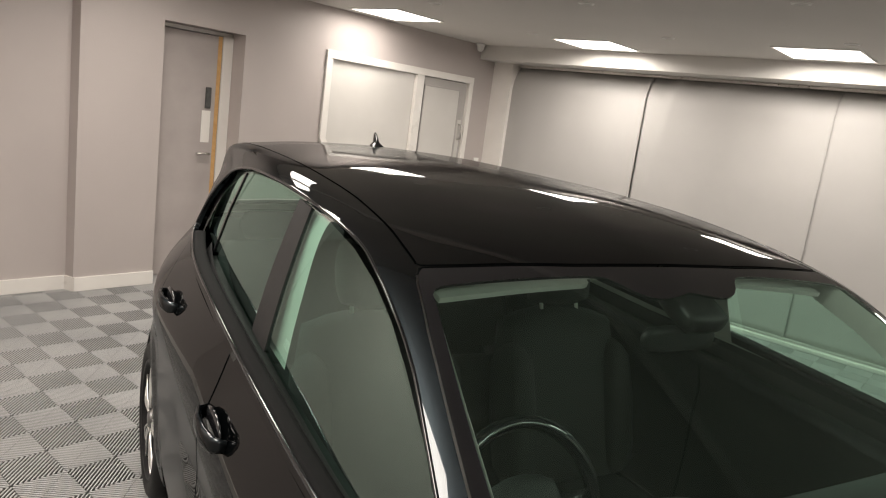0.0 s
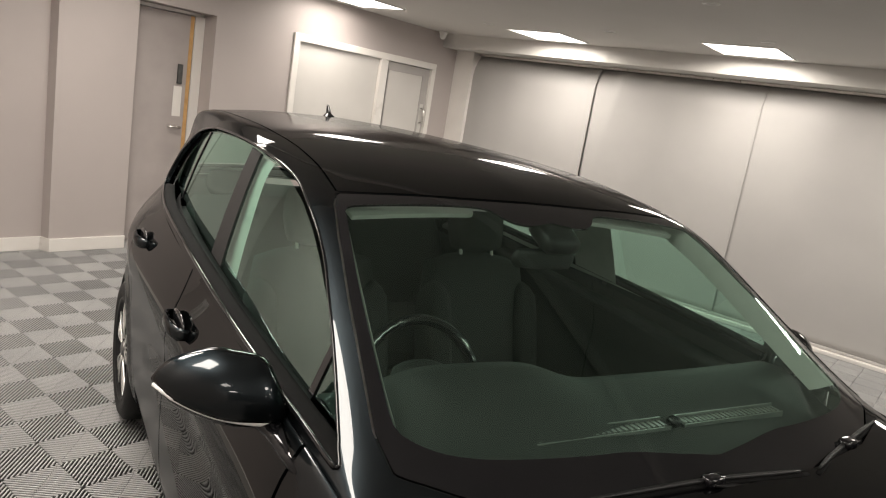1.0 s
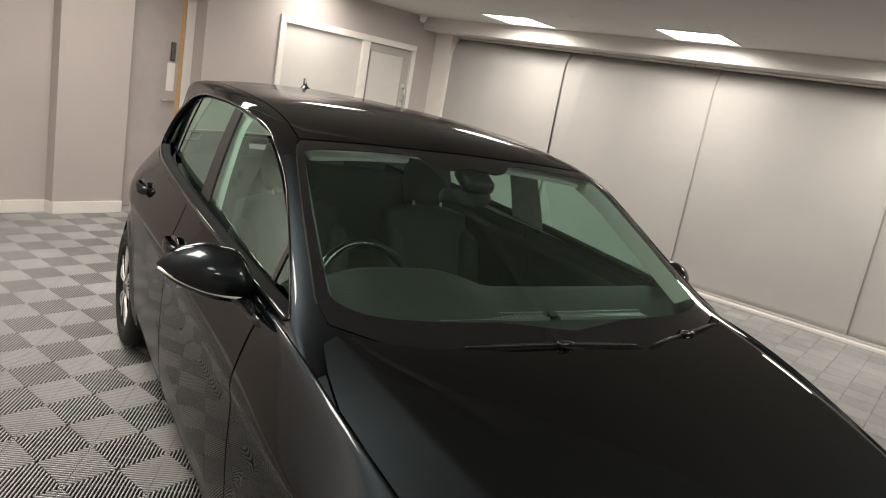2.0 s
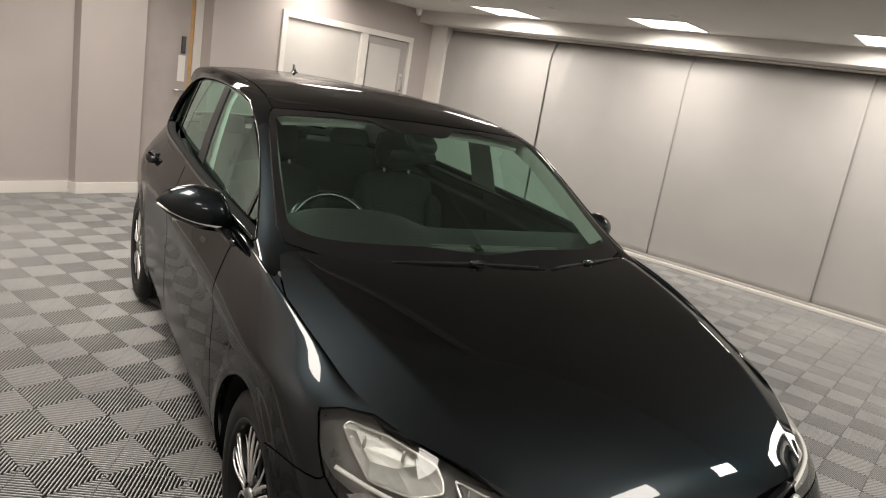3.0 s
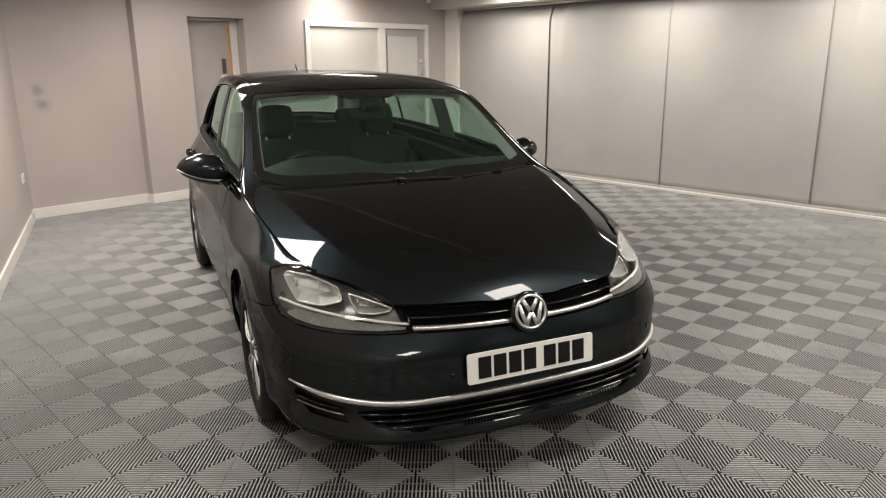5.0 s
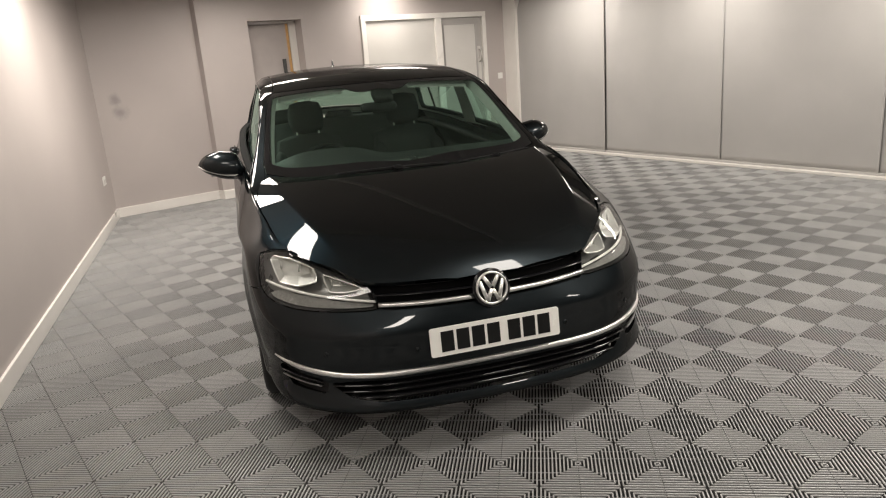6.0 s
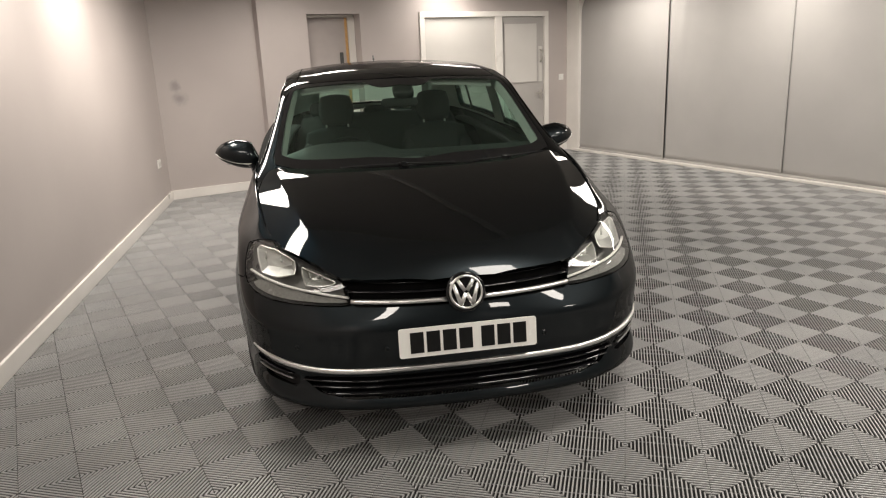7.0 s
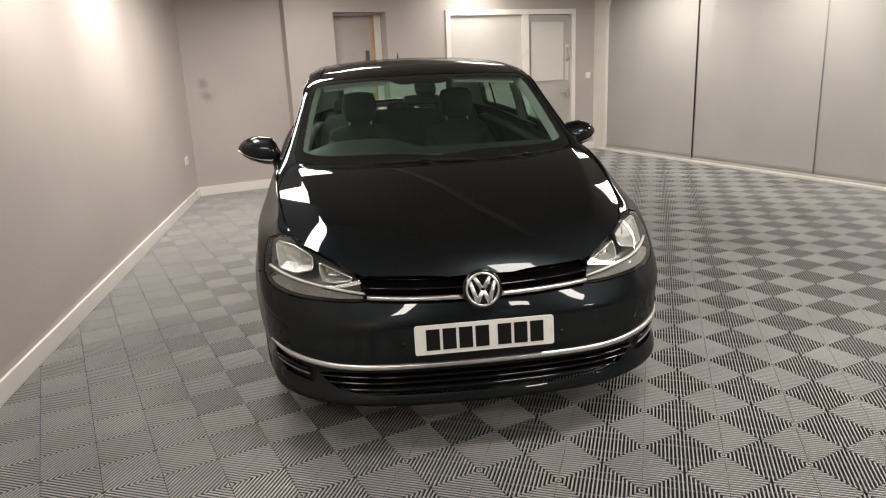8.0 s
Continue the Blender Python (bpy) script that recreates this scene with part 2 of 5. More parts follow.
# ---- the room ----
TURN = pose(0, 0, 0, 0, 0, ROOM)
UV = Matrix(TURN)
BACK, RECESS = 5.50, 5.59          # the back wall and its recessed bay
OPEN_L, OPEN_R, OPEN_T = 1.544, 2.238, 2.022
FR_L, FR_R, FR_T = 3.082, 5.225, 2.035


def structure(ob, label, category):
    return tagged(ob, label, category, kind="structure")


def room():
    # back wall, with a doorway and a framed opening cut through
    t = BACK + 0.30
    wall = boxes("wall_back", [
        ((OPEN_L, BACK, OPEN_T), (OPEN_R, t, CEIL)),
        ((OPEN_R, BACK, 0), (FR_L, t, CEIL)),
        ((FR_L, BACK, FR_T), (FR_R, t, CEIL)),
        ((FR_L, BACK, 0), (4.27, t, 1.10)),
        ((FR_R, BACK, 0), (6.2, t, CEIL)),
    ], M_WALL, m=UV)
    structure(wall, "pale warm grey painted plaster back wall", "wall")
    bm = bmesh.new()
    for x, y in ((0.945, BACK), (OPEN_L, BACK), (OPEN_L, t), (0.925, t), (0.925, RECESS + 0.002)):
        bm.verts.new((x, y, 0)), bm.verts.new((x, y, CEIL))
    bmesh.ops.convex_hull(bm, input=bm.verts[:])
    structure(part("wall_column", bm, M_WALL, None, m=UV, smooth=False), "shallow painted wall column beside the doorway", "wall")
    wall = boxes("wall_recess", [((-0.6, RECESS, 0), (0.926, t, CEIL))], M_WALL_SCUFFED, m=UV)
    structure(wall, "pale warm grey painted wall of the recessed bay", "wall")
    # the passage behind the doorway, closed off
    back = boxes("wall_passage", [((0.9, t + 0.9, 0), (6.2, t + 1.0, CEIL)), ((0.9, t, 0), (1.0, t + 0.9, CEIL)), ((6.1, t, 0), (6.2, t + 0.9, CEIL))], M_WALL, m=UV)
    structure(back, "plain grey painted wall of the passage behind", "wall")
    # long side wall, a little out of square
    y0, y1 = -6.6, 5.35
    left = boxes("wall_left", [((-0.2, y0, 0), (0, y1, CEIL))], M_WALL, m=pose(-2.146, 0, 0, 0, 0, 1.17))
    structure(left, "long pale warm grey painted side wall", "wall")
    front = boxes("wall_front", [((-2.6, -6.8, 0), (9.2, -6.6, CEIL))], M_SHUTTER)
    structure(front, "dark grey painted wall facing the car bay", "wall")
    # wall behind the blinds
    side = boxes("wall_right", [((-0.9, -0.45, 0), (15.0, -0.25, CEIL))], M_WALL, m=pose(3.33, 6.93, 0, 0, 0, -70.5))
    side.matrix_world = pose(3.33, 6.93, 0, 0, 0, -70.5) @ pose(0, 0.70, 0)
    structure(side, "grey wall hidden behind the hanging blinds", "wall")
    # ceiling and its bulkhead over the blinds
    ceil = boxes("ceiling", [((-4.5, -7.5, CEIL), (9.5, 9.5, CEIL + 0.15))], M_CEIL)
    structure(ceil, "smooth pale painted ceiling", "ceiling")
    bulk = boxes("bulkhead", [((-0.6, -0.31, 2.255), (15.0, 0.22, CEIL))], M_CEIL, m=pose(3.33, 6.93, 0, 0, 0, -70.5), bevel=0.004)
    structure(bulk, "pale painted bulkhead running above the blinds", "bulkhead")
    track = boxes("blind_track", [((-0.3, 0.07, 2.228), (15.0, 0.17, 2.2545))], M_STEEL, m=pose(3.33, 6.93, 0, 0, 0, -70.5), bevel=0.004)
    tagged(track, "slim grey metal blind track under the bulkhead", "blind track", kind="structure")
    nib = boxes("wall_nib", [((-0.7, -0.03, 0), (0.03, 0.2, 2.255))], M_WHITE, m=pose(3.33, 6.93, 0, 0, 0, -70.5))
    structure(nib, "narrow white painted wall return beside the blinds", "wall")
    kerb = boxes("baseboard_right", [((-0.1, -0.06, 0), (15.0, 0.10, 0.032))], M_WHITE, m=pose(3.33, 6.93, 0, 0, 0, -70.5), bevel=0.004)
    structure(kerb, "low white painted sill under the blinds", "skirting")
    # skirtings
    for name, lo, hi, m in (
        ("baseboard_left", (0, -6.6, 0), (0.018, 5.12, 0.105), pose(-2.146, 0, 0, 0, 0, 1.17)),
        ("baseboard_recess", (-0.26, RECESS - 0.018, 0), (0.922, RECESS, 0.105), UV),
        ("baseboard_column", (0.945, BACK - 0.018, 0), (OPEN_L, BACK, 0.105), UV),
        ("baseboard_back", (OPEN_R, BACK - 0.018, 0), (4.27, BACK, 0.105), UV),
        ("baseboard_corner", (FR_R + 0.02, BACK - 0.018, 0), (5.62, BACK, 0.105), UV),
    ):
        structure(boxes(name, [(lo, hi)], M_WHITE, m=m, bevel=0.004), "white gloss painted skirting board", "skirting")
    bm = bmesh.new()
    for x, y in ((0.945, BACK - 0.018), (0.945, BACK + 0.01), (0.93, RECESS), (0.912, RECESS - 0.018)):
        bm.verts.new((x, y, 0)), bm.verts.new((x, y, 0.105))
    bmesh.ops.convex_hull(bm, input=bm.verts[:])
    structure(part("baseboard_return", bm, M_WHITE, None, m=UV, smooth=False), "white gloss painted skirting board", "skirting")
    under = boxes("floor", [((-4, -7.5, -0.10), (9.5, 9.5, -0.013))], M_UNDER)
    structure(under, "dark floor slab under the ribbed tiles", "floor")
    # door lining
    lining = boxes("trim_doorway", [((OPEN_R - 0.095, BACK + 0.17, 0), (OPEN_R - 0.002, BACK + 0.27, OPEN_T - 0.03)), ((OPEN_L, BACK + 0.19, OPEN_T - 0.03), (OPEN_R - 0.002, BACK + 0.27, OPEN_T - 0.002))], M_WHITE, m=UV, bevel=0.003)
    structure(lining, "white painted lining of the doorway", "door frame")


def passage_door():
    """A flush grey door standing a little open in the deep doorway, oak-lipped edge."""
    w, h, th = 0.565, 1.985, 0.044
    door = boxes("door_1", [((0, 0, 0.006), (w - 0.012, th, h))], M_DOORPINK, bevel=0.002)
    structure(door, "smudged warm grey flush door standing ajar, oak-lipped edge", "door")
    door.matrix_world = UV @ pose(OPEN_L + 0.002, BACK + 0.215, 0, 0, 0, -5)
    boxes("lipping", [((w - 0.012, 0.0, 0.006), (w + 0.022, th, h))], M_OAK, door, "bare oak lipping on the door edge", bevel=0.001)
    boxes("lock_case", [((w - 0.10, -0.02, 1.40), (w - 0.055, 0, 1.57))], M_LOCK, door, "dark metal digital lock case", bevel=0.006)
    boxes("push_plate", [((w - 0.12, -0.003, 1.12), (w - 0.045, 0, 1.38))], M_WHITE, door, "pale push plate", bevel=0.001)
    bm = bmesh.new()
    lathe(bm, [(-0.055, 0.009), (0, 0.009)], 16, "Y")
    bmesh.ops.translate(bm, vec=(w - 0.06, 0, 1.03), verts=bm.verts[:])
    sweep(bm, [(w - 0.06, -0.05, 1.03), (w - 0.10, -0.055, 1.03), (w - 0.17, -0.05, 1.03)], 0.018, 0.018)
    part("lever_handle", bm, M_STEEL, door, "steel lever handle")
    for z in (1.27, 1.12):
        boxes("strike_plate", [((w + 0.0215, 0.012, z), (w + 0.0235, 0.034, z + 0.10))], M_PLASTIC_WHITE, door, "pale lock face plate on the edge")


def framed_opening():
    """White timber frame with a boarded panel beside a half-boarded door."""
    f = 0.07
    y0, y1 = BACK - 0.022, BACK + 0.05
    bm = bmesh.new()
    ob = new("window_1")
    ob.matrix_world = UV
    structure(ob, "white timber frame holding a pale boarded panel beside a door", "window")
    for name, lo, hi in (("head", (FR_L, y0, FR_T - f), (FR_R, y1, FR_T)), ("jamb", (FR_L, y0, 1.24), (FR_L + f, y1, FR_T - f)),
                         ("jamb", (FR_R - f, y0, 0), (FR_R, y1, FR_T - f)), ("mullion", (4.29, y0, 0.0), (4.40, y1, FR_T - f)),
                         ("sill", (FR_L + 0.09, y0, 1.10), (4.29, y1, 1.165))):
        boxes(name, [(lo, hi)], M_WHITE, ob, bevel=0.004)
    # the splayed lower corner of the frame
    for v in ((FR_L, 1.24), (FR_L + f, 1.24), (FR_L + 0.115, 1.165), (FR_L + 0.09, 1.10)):
        bm.verts.new((v[0], y0, v[1])), bm.verts.new((v[0], y1, v[1]))
    bmesh.ops.convex_hull(bm, input=bm.verts[:])
    part("corner_block", bm, M_WHITE, ob, smooth=False)
    boxes("board", [((FR_L + f, BACK + 0.018, 1.165), (4.29, BACK + 0.04, FR_T - f))], M_PANEL, ob, "plain pale infill board")
    boxes("infill", [((FR_L + 0.02, BACK + 0.02, 1.10), (FR_L + 0.12, BACK + 0.04, 1.26))], M_PANEL, ob)
    dl, dr, db = 4.405, FR_R - f - 0.005, BACK + 0.012
    door = boxes("door_2", [((dl, db, 0.008), (dr, db + 0.044, FR_T - f - 0.006))], M_DOORGREY, m=UV, bevel=0.002)
    structure(door, "pale grey timber door with a framed upper panel", "door")
    pl, pr, pb, pt = dl + 0.05, dr - 0.125, 1.06, 1.865
    boxes("panel", [((pl, db - 0.006, pb), (pr, db, pt))], M_PANEL, door, "pale board over the door's glazing")
    for lo, hi in (((pl - 0.014, db - 0.012, pb - 0.014), (pr + 0.014, db, pb)), ((pl - 0.014, db - 0.012, pt), (pr + 0.014, db, pt + 0.014)),
                   ((pl - 0.014, db - 0.012, pb), (pl, db, pt)), ((pr, db - 0.012, pb), (pr + 0.014, db, pt))):
        boxes("bead", [(lo, hi)], M_DOORGREY, door, bevel=0.002)
    x = dr - 0.06
    boxes("push_plate", [((x - 0.03, db - 0.003, 1.05), (x + 0.03, db, 1.55))], M_PANEL, door)
    bm = bmesh.new()
    sweep(bm, [(x, db, 1.50), (x, db - 0.05, 1.49), (x, db - 0.055, 1.41), (x, db - 0.05, 1.34), (x, db, 1.33)], 0.02, 0.02, up=(1, 0, 0))
    part("pull_handle", bm, M_STEEL, door, "steel pull handle")
    bm = bmesh.new()
    sweep(bm, [(x, db, 0.885), (x, db - 0.05, 0.885), (x - 0.05, db - 0.055, 0.885), (x - 0.12, db - 0.05, 0.885)], 0.02, 0.02)
    box(bm, (x - 0.025, db - 0.008, 0.80), (x + 0.025, db, 0.93), 0.003)
    part("lever_handle", bm, M_STEEL, door, "steel lever handle on its plate")


def wall_fittings():
    sw = boxes("light_switch", [((5.43, BACK - 0.012, 1.05), (5.517, BACK, 1.137))], M_PLASTIC_WHITE, m=UV, bevel=0.003)
    tagged(sw, "white plastic light switch on the back wall", "light switch")
    boxes("rocker", [((5.46, BACK - 0.017, 1.07), (5.487, BACK - 0.012, 1.115))], M_PLASTIC_WHITE, sw, bevel=0.002)
    so = boxes("wall_socket", [((0, 4.58, 0.44), (0.011, 4.73, 0.526))], M_PLASTIC_WHITE, m=pose(-2.146, 0, 0, 0, 0, 1.17), bevel=0.003)
    tagged(so, "white plastic double wall socket above the skirting", "socket")
    for y in (4.60, 4.67):
        boxes("socket_face", [((0.011, y, 0.455), (0.013, y + 0.04, 0.50))], M_PANEL, so)
    # security camera under the ceiling
    cam_ob = new("security_camera")
    cam_ob.matrix_world = UV @ pose(5.17, BACK - 0.09, CEIL)
    tagged(cam_ob, "small white dome security camera fixed under the ceiling", "security camera")
    bm = bmesh.new()
    lathe(bm, [(0, 0.001), (0, 0.05), (-0.018, 0.05), (-0.03, 0.042), (-0.03, 0.001)], 28, "Z")
    part("base", bm, M_PLASTIC_WHITE, cam_ob)
    bm = bmesh.new()
    lathe(bm, [(-0.028, 0.04), (-0.055, 0.04), (-0.075, 0.03), (-0.085, 0.016), (-0.088, 0.001)], 28, "Z")
    part("housing", bm, M_PLASTIC_WHITE, cam_ob)
    bm = bmesh.new()
    lathe(bm, [(0, 0.001), (0, 0.018), (0.008, 0.014), (0.012, 0.001)], 20, "Y")
    part("lens", bm, M_GLOSSBLACK, cam_ob, "dark round lens", m=pose(0, -0.032, -0.062, 25))


def ceiling_lamps():
    first = None
    s = 0.30
    c, q = math.cos(radians(ROOM)), math.sin(radians(ROOM))
    # unseen panels, placed from car reflections and to brighten floor and left wall
    free = [(x * c + y * q, -x * q + y * c) for x, y in ((-1.02, 3.25), (-1.62, 2.28), (-1.52, 0.86), (0.74, -1.34), (2.43, -0.9), (2.7, -2.9), (2.07, -5.75), (-1.45, -1.4), (-1.2, -3.9), (4.6, -4.6))]
    level = {(3.44, 5.02): 0.5, (1.25, 4.45): 0.55, free[0]: 1.25, free[1]: 1.1, free[7]: 0.3, free[3]: 0.7, free[2]: 0.85}        # power factors, lowered or raised per panel to tune wall and floor brightness
    for u, v in [(4.80, 3.76), (4.72, 1.80), (4.66, -0.15), (4.60, -2.1), (3.44, 5.02), (1.25, 4.45)] + free:
        m = UV @ pose(u, v, CEIL)
        if first is None:
            first = new("ceiling_light")
            tagged(first, "square flat LED panel light recessed in the ceiling, lit", "ceiling light", "ceiling lights")
            e = 0.014
            boxes("frame", [((-s, -s, -0.008), (s, -s + e, 0)), ((-s, s - e, -0.008), (s, s, 0)), ((-s, -s + e, -0.008), (-s + e, s - e, 0)), ((s - e, -s + e, -0.008), (s, s - e, 0))], M_PLASTIC_WHITE, first)
            boxes("diffuser", [((-s + e, -s + e, -0.006), (s - e, s - e, -0.001))], M_LAMP, first, "glowing white diffuser")
            light = bpy.data.lights.new("panel_light", "AREA")
            light.shape, light.size, light.energy, light.spread = "SQUARE", 2 * (s - e), LAMP_POWER, radians(172)
            light.color = (1.0, 0.925, 0.84)
            glow_ob = new("panel_light", light)
            glow_ob.parent = first
            glow_ob.matrix_local = pose(0, 0, -0.012)
            first.matrix_world = m
        else:
            ob = copy_thing(first, m)
            if (u, v) in level:
                lamp = [o for o in ob.children if o.type == "LIGHT"][0]
                lamp.data = lamp.data.copy()
                lamp.data.energy = LAMP_POWER * level[u, v]
    strip = boxes("trim_ceiling", [((1.06, -6.0, CEIL - 0.05), (1.11, 5.45, CEIL - 0.001))], M_PLASTIC_WHITE, m=UV, bevel=0.016)
    structure(strip, "slim white cable trunking along the ceiling", "ceiling trim")
    det = None
    for u, v in ((2.90, 4.08), (2.87, 2.77), (2.83, 1.49), (4.26, 4.11), (4.20, 2.80), (4.17, 1.51)):
        m = UV @ pose(u, v, CEIL)
        if det is None:
            det = new("downlight")
            tagged(det, "small round unlit ceiling downlight with pale rim", "downlight", "small ceiling downlights")
            bm = bmesh.new()
            lathe(bm, [(0, 0.052), (-0.006, 0.05), (-0.008, 0.04), (-0.003, 0.036), (-0.001, 0.034)], 28, "Z")
            part("rim", bm, M_PLASTIC_WHITE, det)
            bm = bmesh.new()
            lathe(bm, [(-0.001, 0.035), (-0.003, 0.02), (-0.003, 0.001)], 20, "Z")
            part("glass", bm, M_PANEL, det)
            det.matrix_world = m
        else:
            copy_thing(det, m)


def blinds():
    w, rng = 1.72, random.Random(4)
    for i in range(7):
        bm = bmesh.new()
        nx, nz = 60, 26
        ph = rng.uniform(0, 6)
        rows = []
        for k in range(nz + 1):
            z = 0.035 + (2.235 - 0.035) * k / nz
            row = []
            for j in range(nx + 1):
                a = j / nx
                sag = 0.016 * math.sin(2.3 * a * math.pi + ph) * (k / nz) + 0.006 * math.sin(9 * a + ph + 2.0 * k / nz) + 0.0035 * math.sin(23 * a + 2 * ph - 1.5 * k / nz) * (k / nz)
                fold = 0.030 * math.exp(-((a - 0.17 + 0.14 * (1 - k / nz)) / 0.040) ** 2) * (k / nz) ** 2 if i in (1, 3) else 0
                back = 0.11 * max(0.0, (z - 1.98) / 0.255) ** 2
                edge = 0.006 * (math.exp(-a / 0.04) - math.exp(-(1 - a) / 0.02)) * (1.0 if i < 2 else 0.6)
                row.append(bm.verts.new((w * i + 0.002 + a * (w - 0.004 if i == 0 else w + 0.008), sag - fold + edge + back, z)))
            rows.append(row)
        for p, q in zip(rows, rows[1:]):
            for j in range(nx):
                bm.faces.new((p[j], p[j + 1], q[j + 1], q[j]))
        ob = part("blind", bm, M_CURTAIN, None, m=pose(3.33, 6.93, 0, 0, 0, -70.5))
        sol = ob.modifiers.new("thick", "SOLIDIFY")
        sol.thickness = 0.003
        tagged(ob, "grey hanging fabric blind panel, slightly creased" if i in (1, 3) else "grey hanging fabric blind panel with smooth drop", "blind", "row of hanging blinds")
        boxes("bottom_bar", [((w * i + 0.002, -0.010, 0.034), (w * (i + 1) - 0.002, 0.010, 0.058))], M_CURTAIN, ob, bevel=0.004)


room()
passage_door()
framed_opening()
wall_fittings()
ceiling_lamps()
blinds()


# ---- the car: its skin as smooth surfaces, cut into panels ----
def pchip(xs, ys, x):
    xs, ys, x = np.array(xs, float), np.array(ys, float), np.asarray(x, float)
    h, d = np.diff(xs), np.diff(ys) / np.diff(xs)
    m = np.zeros_like(ys)
    m[0], m[-1] = d[0], d[-1]
    for i in range(1, len(xs) - 1):
        if d[i - 1] * d[i] > 0:
            a, b = 2 * h[i] + h[i - 1], h[i] + 2 * h[i - 1]
            m[i] = (a + b) / (a / d[i - 1] + b / d[i])
    i = np.clip(np.searchsorted(xs, x) - 1, 0, len(h) - 1)
    t = (x - xs[i]) / h[i]
    return ((1 + 2 * t) * (1 - t) ** 2 * ys[i] + t * (1 - t) ** 2 * h[i] * m[i] + t * t * (3 - 2 * t) * ys[i + 1] + t * t * (t - 1) * h[i] * m[i + 1])


def natural(knots, ctrl, t):
    """Natural cubic spline of control points (n, ...) at the values t."""
    k, c, t = np.array(knots, float), np.array(ctrl, float), np.asarray(t, float)
    n, h = len(k), np.diff(knots)
    a, r = np.eye(n), np.zeros_like(c)
    for i in range(1, n - 1):
        a[i, i - 1], a[i, i], a[i, i + 1] = h[i - 1], 2 * (h[i - 1] + h[i]), h[i]
        r[i] = 6 * ((c[i + 1] - c[i]) / h[i] - (c[i] - c[i - 1]) / h[i - 1])
    m = np.linalg.solve(a, r.reshape(n, -1)).reshape(c.shape)
    i = np.clip(np.searchsorted(k, t) - 1, 0, n - 2)
    sh = (len(t),) + (1,) * (c.ndim - 1)
    hh, u, v = h[i].reshape(sh), (k[i + 1] - t).reshape(sh), (t - k[i]).reshape(sh)
    return m[i] * u ** 3 / (6 * hh) + m[i + 1] * v ** 3 / (6 * hh) + (c[i] / hh - m[i] * hh / 6) * u + (c[i + 1] / hh - m[i + 1] * hh / 6) * v


def blur(g, axis, sigma, mirror_start=False):
    """Gaussian smoothing of a grid of points along one axis, ends kept in line."""
    g = np.moveaxis(g, axis, 0)
    r = int(3 * sigma + 1)
    k = np.exp(-0.5 * (np.arange(-r, r + 1) / sigma) ** 2)
    k /= k.sum()
    lead = 2 * g[:1] - g[1:r + 1][::-1]
    if mirror_start:
        lead = g[1:r + 1][::-1] * np.array((-1, 1, 1))
    pad = np.concatenate([lead, g, 2 * g[-1:] - g[-r - 1:-1][::-1]])
    out = sum(w * pad[i:i + len(g)] for i, w in enumerate(k))
    return np.moveaxis(out, 0, axis)


def grid(g):
    n, m = g.shape[:2]
    i = np.arange(n * m).reshape(n, m)
    f = np.stack([i[:-1, :-1], i[1:, :-1], i[1:, 1:], i[:-1, 1:]], -1).reshape(-1, 4)
    return g.reshape(-1, 3), [tuple(q) for q in f]


def clip(v, faces, f):
    """The part of a mesh in which the field f(v) is positive."""
    d = f(v)
    v, d = [tuple(p) for p in v], list(d)
    index, out_v, out_f, cut = {}, [], [], {}

    def keep(i):
        if i not in index:
            index[i] = len(out_v)
            out_v.append(v[i])
        return index[i]

    def edge(i, j):
        key = (min(i, j), max(i, j))
        if key not in cut:
            i, j = key
            t = d[i] / (d[i] - d[j])
            t = min(max(t, 0.001), 0.999)
            cut[key] = len(out_v)
            out_v.append(tuple(a + t * (b - a) for a, b in zip(v[i], v[j])))
        return cut[key]

    for q in faces:
        pos = [d[i] > 0 for i in q]
        if all(pos):
            out_f.append(tuple(keep(i) for i in q))
        elif any(pos):
            poly = []
            for a in range(len(q)):
                i, j = q[a], q[(a + 1) % len(q)]
                if pos[a]:
                    poly.append(keep(i))
                if pos[a] != pos[(a + 1) % len(q)]:
                    poly.append(edge(i, j))
            if len(poly) >= 3:
                out_f.append(tuple(poly))
    return np.array(out_v).reshape(-1, 3), out_f


def rounded(pts, n=8, tension=0.5):
    """A closed smooth curve through corner points (Catmull-Rom)."""
    p = np.array(pts, float)
    out = []
    for i in range(len(p)):
        a, b, c, d = p[i - 1], p[i], p[(i + 1) % len(p)], p[(i + 2) % len(p)]
        for t in np.linspace(0, 1, n, endpoint=False):
            m0, m1 = (c - a) * tension, (d - b) * tension
            out.append((2 * t ** 3 - 3 * t ** 2 + 1) * b + (t ** 3 - 2 * t ** 2 + t) * m0 + (3 * t ** 2 - 2 * t ** 3) * c + (t ** 3 - t ** 2) * m1)
    return np.array(out)


def inside(pts, axes, grow=0.0):
    """Field: signed distance into a polygon, seen along the axis left out."""
    p = np.array(pts, float)
    q = np.roll(p, -1, 0)

    def f(v):
        s = np.abs(v[:, axes[0]]) if axes[0] == 0 else v[:, axes[0]]
        w = np.stack([s, v[:, axes[1]]], -1)
        best = np.full(len(w), 1e9)
        odd = np.zeros(len(w), bool)
        for a, b in zip(p, q):
            e = b - a
            t = np.clip(((w - a) @ e) / max(e @ e, 1e-12), 0, 1)
            best = np.minimum(best, np.linalg.norm(w - a - t[:, None] * e, axis=1))
            cross = (a[1] > w[:, 1]) != (b[1] > w[:, 1])
            if a[1] != b[1]:
                odd ^= cross & (w[:, 0] < a[0] + (w[:, 1] - a[1]) * e[0] / e[1])
        return np.where(odd, best, -best) + grow
    return f


def outside(pts, axes, gap=0.0):
    f = inside(pts, axes)
    return lambda v: -f(v) - gap


